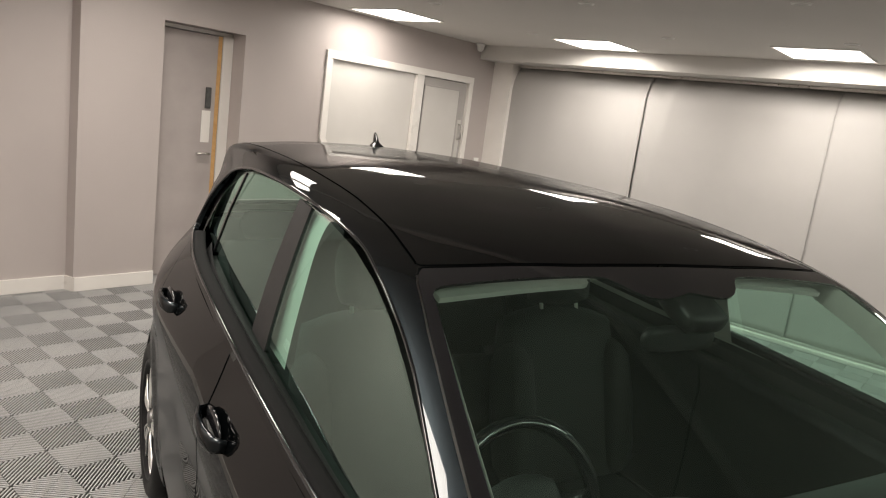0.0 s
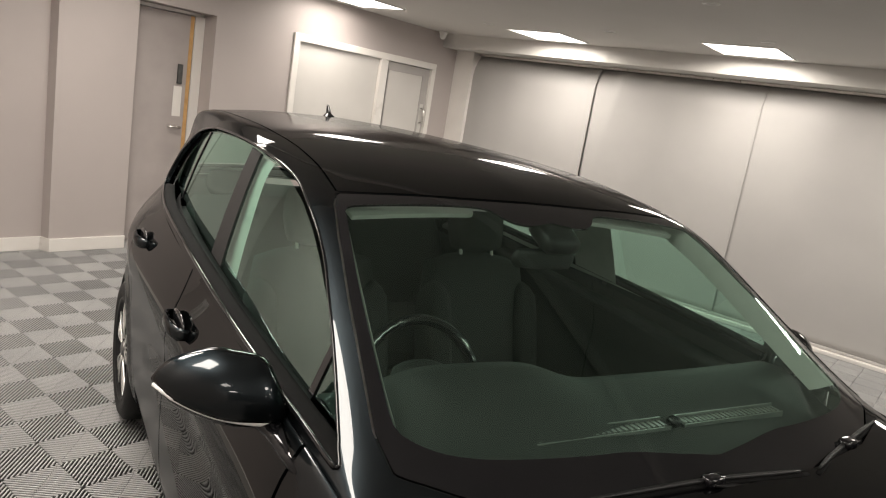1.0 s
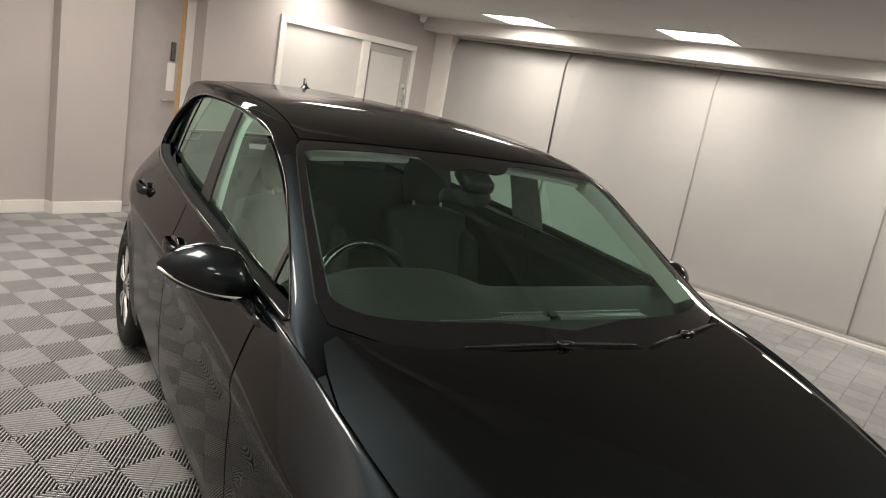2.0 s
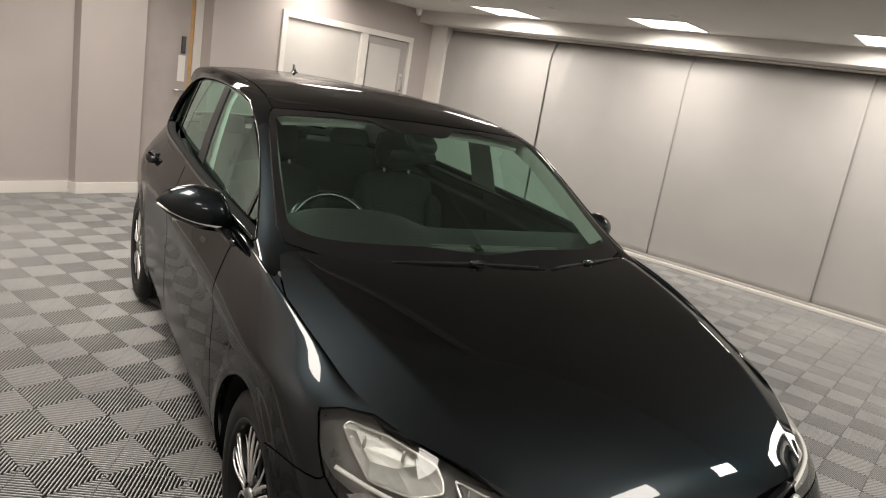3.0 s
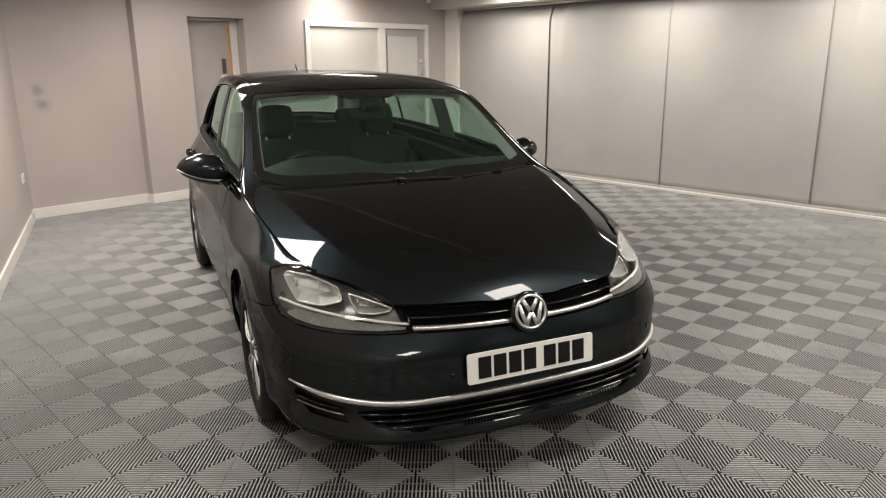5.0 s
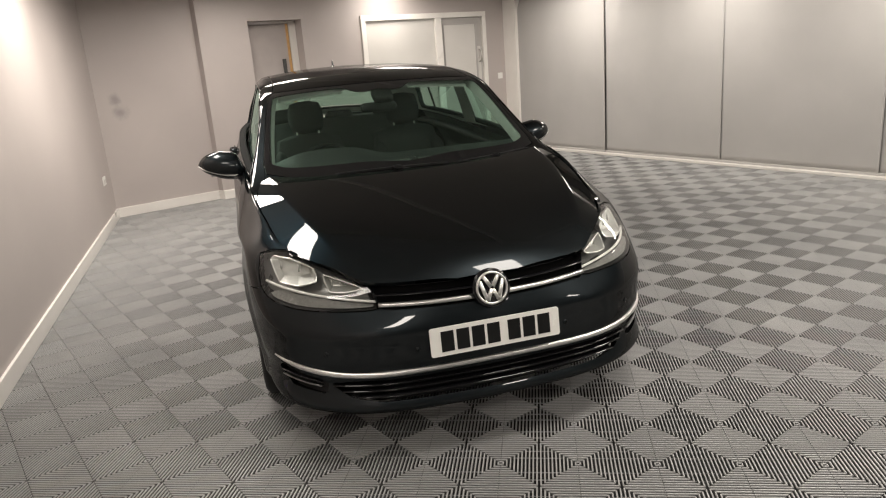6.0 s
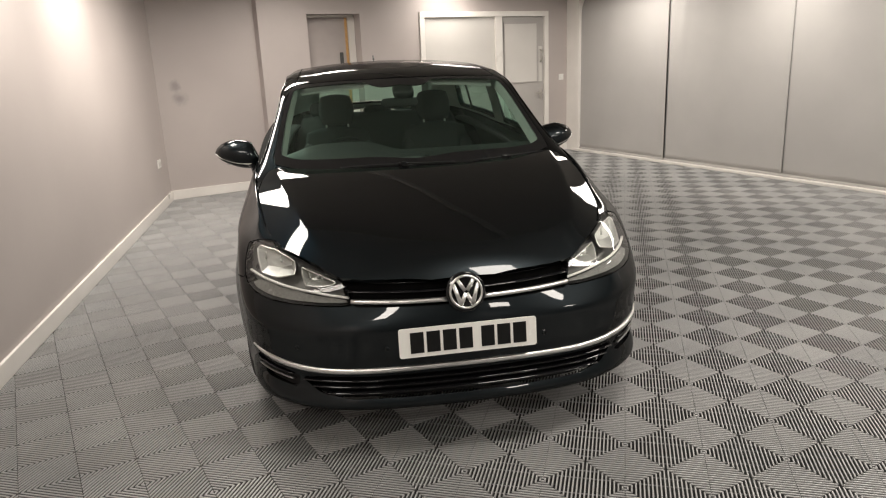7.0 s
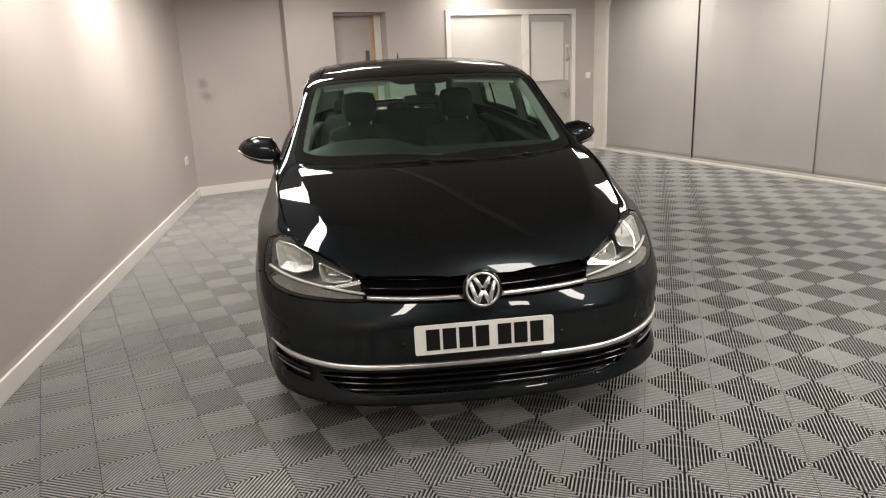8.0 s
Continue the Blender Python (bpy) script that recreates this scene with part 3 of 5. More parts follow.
def both(v, faces):
    """Join a half with its mirror image."""
    n = len(v)
    w = v * np.array((-1, 1, 1))
    return np.concatenate([v, w]), list(faces) + [tuple(i + n for i in q[::-1]) for q in faces]


def mirrored(v, faces, side):
    return (v, faces) if side > 0 else (v * np.array((-1, 1, 1)), [q[::-1] for q in faces])


def panel(name, v, faces, material, parent, label="", lip=0.014, out=(0, 0, 1), smooth=True):
    """A sheet-metal panel with turned-in edges. out: a way that it faces."""
    bm = bmesh.new()
    vs = [bm.verts.new(p) for p in v]
    for q in faces:
        try:
            bm.faces.new([vs[i] for i in dict.fromkeys(q)])
        except ValueError:
            pass
    bmesh.ops.remove_doubles(bm, verts=bm.verts[:], dist=2e-4)
    bmesh.ops.dissolve_degenerate(bm, edges=bm.edges[:], dist=1e-4)
    bm.normal_update()
    if sum((f.normal.dot(Vector(out)) * f.calc_area() for f in bm.faces), 0.0) < 0:
        bmesh.ops.reverse_faces(bm, faces=bm.faces[:])
    bm.normal_update()
    if lip:
        rim = [e for e in bm.edges if len(e.link_faces) == 1]
        normals = {x: x.normal.copy() for e in rim for x in e.verts}
        r = bmesh.ops.extrude_edge_only(bm, edges=rim)
        new_vs = [x for x in r["geom"] if isinstance(x, bmesh.types.BMVert)]
        for e in rim:
            e.smooth = False
        for x in new_vs:
            o = min((k.other_vert(x) for k in x.link_edges if k.other_vert(x) in normals), key=lambda y: (y.co - x.co).length)
            x.co -= normals[o] * lip
    return part(name, bm, material, parent, label, smooth=smooth)


# the greenhouse: cross sections along the car
def greenhouse():
    y = np.linspace(0.0, 3.37, 168)
    ys = (0.0, 0.2, 0.4, 0.6, 0.8, 1.0, 1.12, 1.3, 1.6, 2.0, 2.45, 2.8, 3.08, 3.16, 3.22, 3.30, 3.37)
    zc = pchip(ys, (0.85, 0.960, 1.072, 1.175, 1.273, 1.362, 1.398, 1.427, 1.453, 1.464, 1.463, 1.447, 1.418, 1.40, 1.31, 1.18, 1.05), y)
    xr = pchip(ys, (0.69, 0.69, 0.685, 0.675, 0.66, 0.64, 0.632, 0.625, 0.618, 0.61, 0.596, 0.575, 0.55, 0.54, 0.535, 0.53, 0.525), y)
    zr = pchip(ys, (0.82, 0.905, 0.998, 1.108, 1.22, 1.322, 1.358, 1.388, 1.412, 1.422, 1.416, 1.398, 1.365, 1.345, 1.25, 1.13, 1.03), y)
    zr = zr + 0.02 * np.clip(np.minimum((y - 0.1) / 0.2, (1.12 - y) / 0.2), 0, 1)     # a flat-sided screen
    xw = pchip(ys, (0.765, 0.765, 0.757, 0.742, 0.722, 0.70, 0.691, 0.683, 0.673, 0.662, 0.638, 0.602, 0.568, 0.56, 0.555, 0.55, 0.545), y)
    zw = pchip(ys, (0.845, 0.922, 1.00, 1.098, 1.203, 1.30, 1.332, 1.360, 1.380, 1.380, 1.355, 1.32, 1.27, 1.25, 1.20, 1.09, 1.01), y)
    xb, zb = belt(y)
    s = np.linspace(0, 1, 70)
    g = np.zeros((len(y), len(s), 3))
    for i in range(len(y)):
        px = (0, 0.5 * xr[i], 0.82 * xr[i], xr[i], xw[i], 0.5 * (xw[i] + xb[i]) + 0.012, xb[i])
        pz = (zc[i], zc[i] - 0.24 * (zc[i] - zr[i]), zc[i] - 0.65 * (zc[i] - zr[i]), zr[i], zw[i], 0.5 * (zw[i] + zb[i]), zb[i])
        k = (0, 0.24, 0.42, 0.54, 0.62, 0.80, 1.0)
        g[i, :, 0], g[i, :, 2], g[i, :, 1] = pchip(k, px, s), pchip(k, pz, s), y[i]
    g = blur(g, 0, 2.2)
    g = blur(g, 1, 1.6, True)
    g[:, 0, 0] = 0
    return g


def belt(y):
    """The line where glasshouse and bonnet meet the body side: x and z."""
    ys = (-0.95, -0.5, -0.2, 0.1, 0.35, 0.7, 1.3, 2.1, 2.7, 3.1, 3.37)
    return (pchip(ys, (0.62, 0.70, 0.760, 0.795, 0.812, 0.826, 0.836, 0.820, 0.738, 0.62, 0.57), y),
            pchip(ys, (0.645, 0.752, 0.834, 0.908, 0.950, 0.972, 1.000, 1.031, 1.062, 1.075, 1.05), y))


def bonnet_skin():
    y = np.linspace(-0.95, 0.32, 96)
    ys = (-0.95, -0.86, -0.77, -0.6, -0.3, 0.0, 0.15, 0.32)
    zc = pchip((-0.95, -0.89, -0.86, -0.81, -0.75, -0.6, -0.3, 0.0, 0.15, 0.32), (0.60, 0.678, 0.712, 0.747, 0.770, 0.812, 0.877, 0.932, 0.955, 0.975), y)
    xr = pchip(ys, (0.40, 0.41, 0.43, 0.47, 0.54, 0.61, 0.645, 0.68), y)
    xc = pchip((-0.95, -0.86, -0.77, -0.69, -0.57, -0.4, -0.2, 0.0, 0.15, 0.32), (0.41, 0.428, 0.458, 0.490, 0.535, 0.585, 0.632, 0.668, 0.690, 0.712), y)
    zr = pchip((-0.95, -0.86, -0.80, -0.74, -0.6, -0.3, 0.0, 0.15, 0.32), (0.56, 0.650, 0.690, 0.716, 0.766, 0.850, 0.918, 0.947, 0.972), y)
    drop = pchip((-0.95, -0.8, -0.62, -0.38, 0.32), (1.0, 0.97, 0.62, 0.2, 0.16), y)
    xb, zb = belt(y)
    s = np.linspace(0, 1, 64)
    g = np.zeros((len(y), len(s), 3))
    for i in range(len(y)):
        # a crowned middle, a crease, and a flank that falls to the wing
        xk = xc[i]
        zk = zc[i] - drop[i] * (zc[i] - zr[i]) * min(1.25, (xk / (1.03 * xr[i])) ** 2)
        t = np.clip(s / 0.66, 0, 1)
        k = np.clip((s - 0.66) / 0.34, 0, 1)
        g[i, :, 0] = np.where(s < 0.66, t * xk, xk + k * (xb[i] - xk))
        g[i, :, 2] = np.where(s < 0.66, zc[i] + t * t * (zk - zc[i]), zk + (zb[i] - zk) * k)
        g[i, :, 1] = y[i]
    # a long even sweep behind the nose, a quicker turn at it; the crease keeps a small radius
    w = np.clip((y + 0.80) / 0.2, 0, 1)[:, None, None]
    g = blur(g, 0, 1.6) * (1 - w) + blur(g, 0, 6.0) * w
    g = blur(g, 1, 0.8, True)
    g[:, 0, 0] = 0
    return g


def lower_skin():
    """Bumper and body side: rails from the nose's middle round to the tail."""
    nose = (
        ((0, -0.865, 0.712), (0.25, -0.832, 0.698), (0.43, -0.755, 0.694), (0.58, -0.615, 0.742), (0.69, -0.466, 0.780), (0.738, -0.300, 0.806)),
        ((0, -0.874, 0.69), (0.25, -0.845, 0.676), (0.44, -0.785, 0.658), (0.62, -0.66, 0.69), (0.762, -0.44, 0.745), (0.772, -0.29, 0.803)),
        ((0, -0.876, 0.658), (0.25, -0.853, 0.648), (0.46, -0.794, 0.632), (0.66, -0.685, 0.655), (0.802, -0.45, 0.695), (0.838, -0.29, 0.757)),
        ((0, -0.8865, 0.622), (0.26, -0.866, 0.614), (0.47, -0.811, 0.60), (0.67, -0.715, 0.605), (0.816, -0.51, 0.625), (0.866, -0.31, 0.70)),
        ((0, -0.9165, 0.540), (0.27, -0.898, 0.537), (0.49, -0.849, 0.532), (0.68, -0.750, 0.530), (0.82, -0.576, 0.543), (0.878, -0.33, 0.595)),
        ((0, -0.922, 0.47), (0.28, -0.903, 0.47), (0.50, -0.855, 0.47), (0.69, -0.750, 0.47), (0.815, -0.578, 0.47), (0.874, -0.36, 0.49)),
        ((0, -0.912, 0.37), (0.28, -0.897, 0.37), (0.50, -0.855, 0.37), (0.69, -0.745, 0.37), (0.808, -0.578, 0.375), (0.860, -0.38, 0.38)),
        ((0, -0.902, 0.29), (0.28, -0.889, 0.29), (0.50, -0.848, 0.29), (0.69, -0.738, 0.29), (0.80, -0.578, 0.295), (0.85, -0.38, 0.30)),
        ((0, -0.936, 0.222), (0.28, -0.923, 0.222), (0.51, -0.875, 0.222), (0.69, -0.767, 0.224), (0.806, -0.60, 0.228), (0.846, -0.38, 0.235)),
        ((0, -0.885, 0.188), (0.28, -0.872, 0.188), (0.50, -0.825, 0.188), (0.67, -0.725, 0.188), (0.78, -0.58, 0.19), (0.822, -0.38, 0.195)),
    )
    base = (((0.888, 0.0), (0.894, 0.38), (0.896, 1.0), (0.897, 1.7), (0.894, 2.3), (0.880, 2.62), (0.820, 2.95), (0.72, 3.2), (0.55, 3.34), (0, 3.38)))
    inset = (None, None, 0.0, 0.004, 0.005, 0.006, 0.016, 0.03, 0.045, 0.065)
    level = (None, None, None, 0.735, 0.63, 0.50, 0.36, 0.285, 0.235, 0.20)
    rails = []
    for r, front in enumerate(nose):
        pts = list(front)
        for x, yy in base:
            bx, bz = belt(np.array([min(yy, 3.3)]))
            bx, bz = float(bx[0]), float(bz[0])
            crease = float(pchip((-0.4, 0.0, 0.5, 1.3, 2.6, 3.4), (0.76, 0.772, 0.79, 0.805, 0.835, 0.85), np.array([yy]))[0])
            k = min(1, x / 0.8) if yy > 3 else 1
            if r == 0:
                pts.append((bx if yy < 3.3 else x, yy - 0.02 * (yy > 3.1), bz))
            elif r == 1:
                w = min(max((0.9 - yy) / 0.6, 0), 1)      # on the wing a narrow top with a tight shoulder
                px, pz = 0.49 * bx + 0.51 * x - 0.002, 0.54 * bz + 0.46 * crease
                qx, qz = 0.70 * bx + 0.30 * x, bz - 0.015
                pts.append((px + (qx - px) * w, yy, pz + (qz - pz) * w))
            elif r == 2:
                pts.append((x - 0.002 * k, yy, crease))
            else:
                pts.append((x - inset[r] * k, yy, level[r]))
        rails.append(pts)
    c = np.array(rails).transpose(1, 0, 2)          # stations, rails, xyz
    seg = np.linalg.norm(np.diff(c, axis=0), axis=2).mean(1)
    kt = np.concatenate([[0], np.cumsum(seg)])
    kr = np.array((0, 0.07, 0.13, 0.185, 0.27, 0.38, 0.49, 0.58, 0.64, 0.70))
    t = np.linspace(0, kt[-1], 250)
    g = natural(kt, c, t)
    g = np.swapaxes(natural(kr, np.swapaxes(g, 0, 1), np.linspace(0, 0.70, 66)), 0, 1)
    g = blur(g, 0, 1.5, True)
    for axle in (0.0, 2.62):                          # flared wheel arches
        d = np.hypot(g[..., 1] - axle, g[..., 2] - 0.312)
        g[..., 0] += np.where(g[..., 0] > 0.6, 0.010 * np.exp(-((np.maximum(d, 0.36) - 0.36) / 0.035) ** 2), 0)
    g[0, :, 0] = 0
    return g


GH, BN, LW = greenhouse(), bonnet_skin(), lower_skin()


def on_skin(g, axes, q, towards=None):
    """The point of a skin grid at the place q as seen along the axis left out."""
    v = g[..., list(axes)] - np.array(q)
    d = np.hypot(v[..., 0], v[..., 1])
    if towards is not None:
        d = np.where(towards(g.reshape(-1, 3)).reshape(d.shape), d, 9.0)
    n, m = d.shape
    order = np.argsort(d, axis=None)[:6]
    for o in order:
        i0, j0 = divmod(int(o), m)
        for i in (i0 - 1, i0):
            for j in (j0 - 1, j0):
                if 0 <= i < n - 1 and 0 <= j < m - 1:
                    for tri in (((i, j), (i + 1, j), (i + 1, j + 1)), ((i, j), (i + 1, j + 1), (i, j + 1))):
                        a, b, c = (v[k] for k in tri)
                        den = (b[0] - a[0]) * (c[1] - a[1]) - (b[1] - a[1]) * (c[0] - a[0])
                        if abs(den) < 1e-12:
                            continue
                        s = (-a[0] * (c[1] - a[1]) + a[1] * (c[0] - a[0])) / den
                        t = (-(b[0] - a[0]) * a[1] + (b[1] - a[1]) * a[0]) / den
                        if s > -0.02 and t > -0.02 and s + t < 1.02:
                            p, r, w = (g[k] for k in tri)
                            return p + s * (r - p) + t * (w - p)
    p = g.reshape(-1, 3)[order[0]].copy()
    p[axes[0]], p[axes[1]] = q
    return p


AXLE_F, AXLE_R, HUB, ARCH = 0.0, 2.62, 0.312, 0.348
front_half = lambda v: v[:, 1] < -0.2
# outlines, in metres, seen from the side (y, z), from above (x, y) or from the front (x, z)
WIN = [(0.40, 0.974), (0.55, 0.986), (0.95, 1.005), (1.5, 1.030), (2.1, 1.052), (2.50, 1.068), (2.66, 1.082), (2.65, 1.155), (2.59, 1.255), (2.46, 1.332), (2.2, 1.374), (1.9, 1.388), (1.6, 1.388), (1.35, 1.376), (1.18, 1.357), (1.04, 1.325), (0.93, 1.286), (0.83, 1.236), (0.7, 1.158), (0.5, 1.036), (0.43, 0.996)]
SCREEN = [(-0.2, 0.14), (0.25, 0.16), (0.50, 0.215), (0.62, 0.27), (0.722, 0.335), (0.728, 0.42), (0.712, 0.52), (0.685, 0.70), (0.655, 0.87), (0.628, 0.985), (0.606, 1.035), (0.5, 1.026), (0.25, 1.010), (-0.2, 1.004)]
SCREEN_CLEAR = [(-0.2, 0.270), (0.25, 0.280), (0.42, 0.296), (0.55, 0.322), (0.63, 0.355), (0.686, 0.41), (0.682, 0.50), (0.654, 0.72), (0.616, 0.92), (0.59, 0.968), (0.4, 0.975), (0.21, 0.972), (0.16, 0.93), (0.09, 0.90), (-0.2, 0.90)]
ROOF = [(-0.2, 1.009), (0.25, 1.015), (0.5, 1.031), (0.602, 1.041), (0.585, 1.22), (0.575, 1.44), (0.566, 2.0), (0.552, 2.6), (0.53, 3.0), (0.51, 3.13), (-0.2, 3.15)]
REAR_SCREEN = [(-0.2, 3.175), (0.47, 3.175), (0.50, 3.34), (-0.2, 3.34)]
BONNET = [(-0.2, -0.884), (0.12, -0.878), (0.28, -0.848), (0.36, -0.826), (0.42, -0.801), (0.463, -0.774), (0.52, -0.712), (0.61, -0.600), (0.70, -0.472), (0.742, -0.29), (0.774, -0.08), (0.790, 0.06), (0.776, 0.18), (0.752, 0.28), (0.71, 0.295), (0.66, 0.275), (0.50, 0.215), (0.25, 0.175), (-0.2, 0.165)]
HEADLAMP = [(0.418, 0.602), (0.428, 0.638), (0.440, 0.672), (0.52, 0.709), (0.60, 0.738), (0.66, 0.760), (0.708, 0.778), (0.765, 0.772), (0.812, 0.754), (0.826, 0.70), (0.828, 0.655), (0.814, 0.626), (0.78, 0.611), (0.72, 0.604), (0.62, 0.601), (0.52, 0.598), (0.46, 0.598)]
GRILLE = [(-0.2, 0.594), (0.412, 0.598), (0.430, 0.672), (0.35, 0.688), (0.2, 0.70), (-0.2, 0.712)]
INTAKE = [(-0.2, 0.248), (0.45, 0.25), (0.56, 0.27), (0.63, 0.318), (0.55, 0.330), (-0.2, 0.330)]
FOG = [(0.64, 0.278), (0.76, 0.29), (0.80, 0.345), (0.79, 0.372), (0.70, 0.345), (0.63, 0.325)]
DOOR_F = [(0.46, 0.285), (0.47, 0.5), (0.50, 0.75), (0.505, 0.9), (0.47, 1.2), (1.50, 1.2), (1.50, 0.6), (1.50, 0.285)]
DOOR_R = [(1.506, 0.285), (1.506, 1.2), (2.62, 1.2), (2.56, 1.0), (2.42, 0.78), (2.27, 0.58), (2.17, 0.42), (2.14, 0.285)]
FENDER = [(-0.455, 0.640), (-0.50, 0.76), (-0.50, 0.80), (-0.4, 1.3), (0.45, 1.3), (0.498, 0.9), (0.494, 0.75), (0.464, 0.5), (0.452, 0.285), (0.452, 0.22), (0.10, 0.22), (-0.05, 0.45), (-0.20, 0.605)]


def arch_gap(v):
    d = np.minimum(np.hypot(v[:, 1] - AXLE_F, v[:, 2] - HUB), np.hypot(v[:, 1] - AXLE_R, v[:, 2] - HUB))
    return np.where(np.abs(v[:, 0]) > 0.55, d - ARCH, 1.0)


def car_body(car):
    lw, gh, bn = grid(LW), grid(GH), grid(BN)
    # bonnet, roof, windscreen, tailgate glass
    v, f = clip(*bn, inside(BONNET, (0, 1), -0.002))
    panel("bonnet", *both(v, f), M_PAINT, car, "glossy black bonnet", lip=0.02)
    v, f = clip(*gh, inside(ROOF, (0, 1), -0.003))
    roof = panel("roof", *both(v, f), M_PAINT, car)
    panel("headlining", *both(v - np.array((0, 0, 0.035)), f), M_TRIM_PALE, roof, "pale grey headlining", lip=0)
    clear = rounded(SCREEN_CLEAR, 6, 0.4)
    v, f = clip(*gh, inside(clear, (0, 1)))
    screen = panel("windscreen", *both(v, f), M_SCREEN, car, "clear green-tinted windscreen", lip=0)
    v, f = clip(*gh, inside(SCREEN, (0, 1), -0.004))
    v, f = clip(v, f, outside(clear, (0, 1)))
    panel("border", *both(v, f), M_GLOSSBLACK, screen, "black printed border of the glass", lip=0.006)
    v, f = clip(*gh, inside(REAR_SCREEN, (0, 1), -0.002))
    panel("rear_screen", *both(v, f), M_SIDEGLASS, car, "tinted rear screen", lip=0, out=(0, 1, 0))
    # side frames of the glasshouse
    v, f = clip(*gh, outside(SCREEN, (0, 1), 0.001))
    v, f = clip(v, f, outside(ROOF, (0, 1), 0.003))
    v, f = clip(v, f, outside(WIN, (1, 2), 0.0))
    v, f = clip(v, f, outside(REAR_SCREEN, (0, 1), 0.002))
    v, f = clip(v, f, lambda p: p[:, 1] - 0.17)
    for side in (-1, 1):
        frame_part = panel("side_frame", *mirrored(v, f, side), M_PAINT, car, out=(side, 0, 0.3))
        inner = v * np.array((0.955, 1, 1)) - np.array((0, 0, 0.018))
        w, k = clip(inner, f, lambda p: p[:, 2] - 1.0)
        panel("pillar_trim", *mirrored(w, k, side), M_TRIM_PALE, frame_part, "pale grey inner pillar trim", lip=0, out=(side, 0, 0.3))
    # the side of the body
    hole = clip(*lw, arch_gap)
    for side in (-1, 1):
        v, f = clip(*hole, inside(FENDER, (1, 2), -0.002))
        v, f = clip(v, f, outside(HEADLAMP, (0, 2), 0.003))
        v, f = clip(v, f, lambda p: p[:, 1] + 0.60)
        w, k = clip(*bn, outside(BONNET, (0, 1), 0.003))          # the strip beside the bonnet
        w, k = clip(w, k, lambda p: np.minimum(p[:, 1] + 0.30, 0.172 - p[:, 1]))
        v, f = np.concatenate([v, w]), list(f) + [tuple(i + len(v) for i in q) for q in k]
        panel("front_wing", *mirrored(v, f, side), M_PAINT, car, out=(side, 0, 0.3))
        for name, shape in (("front_door", DOOR_F), ("rear_door", DOOR_R)):
            v, f = clip(*hole, inside(shape, (1, 2), -0.0025))
            door = panel(name, *mirrored(v, f, side), M_PAINT, car, out=(side, 0, 0))
            w, k = clip(v - np.array((0.075, 0, 0.01)), f, lambda p: p[:, 2] - 0.32)
            panel("door_card", *mirrored(w, k, side), M_DASH, door, "dark inner door lining", lip=0, out=(side, 0, 0))
            handle(door, side, 1.40 if name == "front_door" else 2.26, 0.874 if name == "front_door" else 0.913)
        v, f = clip(*hole, lambda p: p[:, 1] - 1.9)
        v, f = clip(v, f, outside(DOOR_R, (1, 2), 0.0025))
        v, f = clip(v, f, lambda p: 3.2 - p[:, 1])
        v, f = clip(v, f, lambda p: np.maximum(p[:, 1] - 2.3, p[:, 2] - 0.28))
        panel("rear_quarter", *mirrored(v, f, side), M_PAINT, car, out=(side, 0, 0))
        v, f = clip(*hole, lambda p: 0.281 - p[:, 2])
        v, f = clip(v, f, lambda p: np.minimum(p[:, 1] - 0.3, 2.32 - p[:, 1]))
        panel("side_sill", *mirrored(v, f, side), M_PAINT, car, out=(side, 0, 0))
    v, f = clip(*hole, lambda p: p[:, 1] - 3.203)
    panel("tailgate", *both(v, f), M_PAINT, car, out=(0, 1, 0))
    # front bumper with its openings
    v, f = clip(*hole, lambda p: -0.15 - p[:, 1])
    v, f = clip(v, f, outside(FENDER, (1, 2), 0.002))
    v, f = clip(v, f, lambda p: np.where(p[:, 2] > 0.66, -0.35 - p[:, 1], 1.0))
    for shape, gap in ((HEADLAMP, 0.003), (GRILLE, 0.002), (INTAKE, 0.0), (FOG, 0.0)):
        v, f = clip(v, f, outside(shape, (0, 2), gap))
    v, f = clip(v, f, lambda p: np.where(p[:, 2] > 0.66, outside(BONNET, (0, 1), 0.003)(p), 1.0))
    v, f = clip(v, f, lambda p: np.where((p[:, 0] > 0.41) & (p[:, 0] < 0.74), 0.655 - p[:, 2], 1.0))
    return panel("front_bumper", *both(v, f), M_PAINT, car, out=(0, -1, 0), lip=0.03)


def handle(door, side, y, z):
    """A pull handle over a dished recess."""
    p = on_skin(LW, (1, 2), (y, z))
    x = side * abs(p[0])
    bm = bmesh.new()
    pts = [(x + side * d, y + k, z - 0.02 * k) for k, d in ((-0.105, -0.004), (-0.09, 0.022), (-0.04, 0.034), (0.03, 0.034), (0.08, 0.024), (0.10, -0.004))]
    sweep(bm, pts, 0.016, 0.036, taper=lambda t: 0.8 + 0.4 * math.sin(math.pi * t))
    part("door_handle", bm, M_PAINT, door, "black pull handle")
    bm = bmesh.new()
    bulge_block(bm, (x - 0.012, y - 0.075, z - 0.032), (x + 0.004, y + 0.075, z + 0.034), 4, 0.9)
    part("handle_recess", bm, M_GLOSSBLACK, door, "dark dished handle recess")


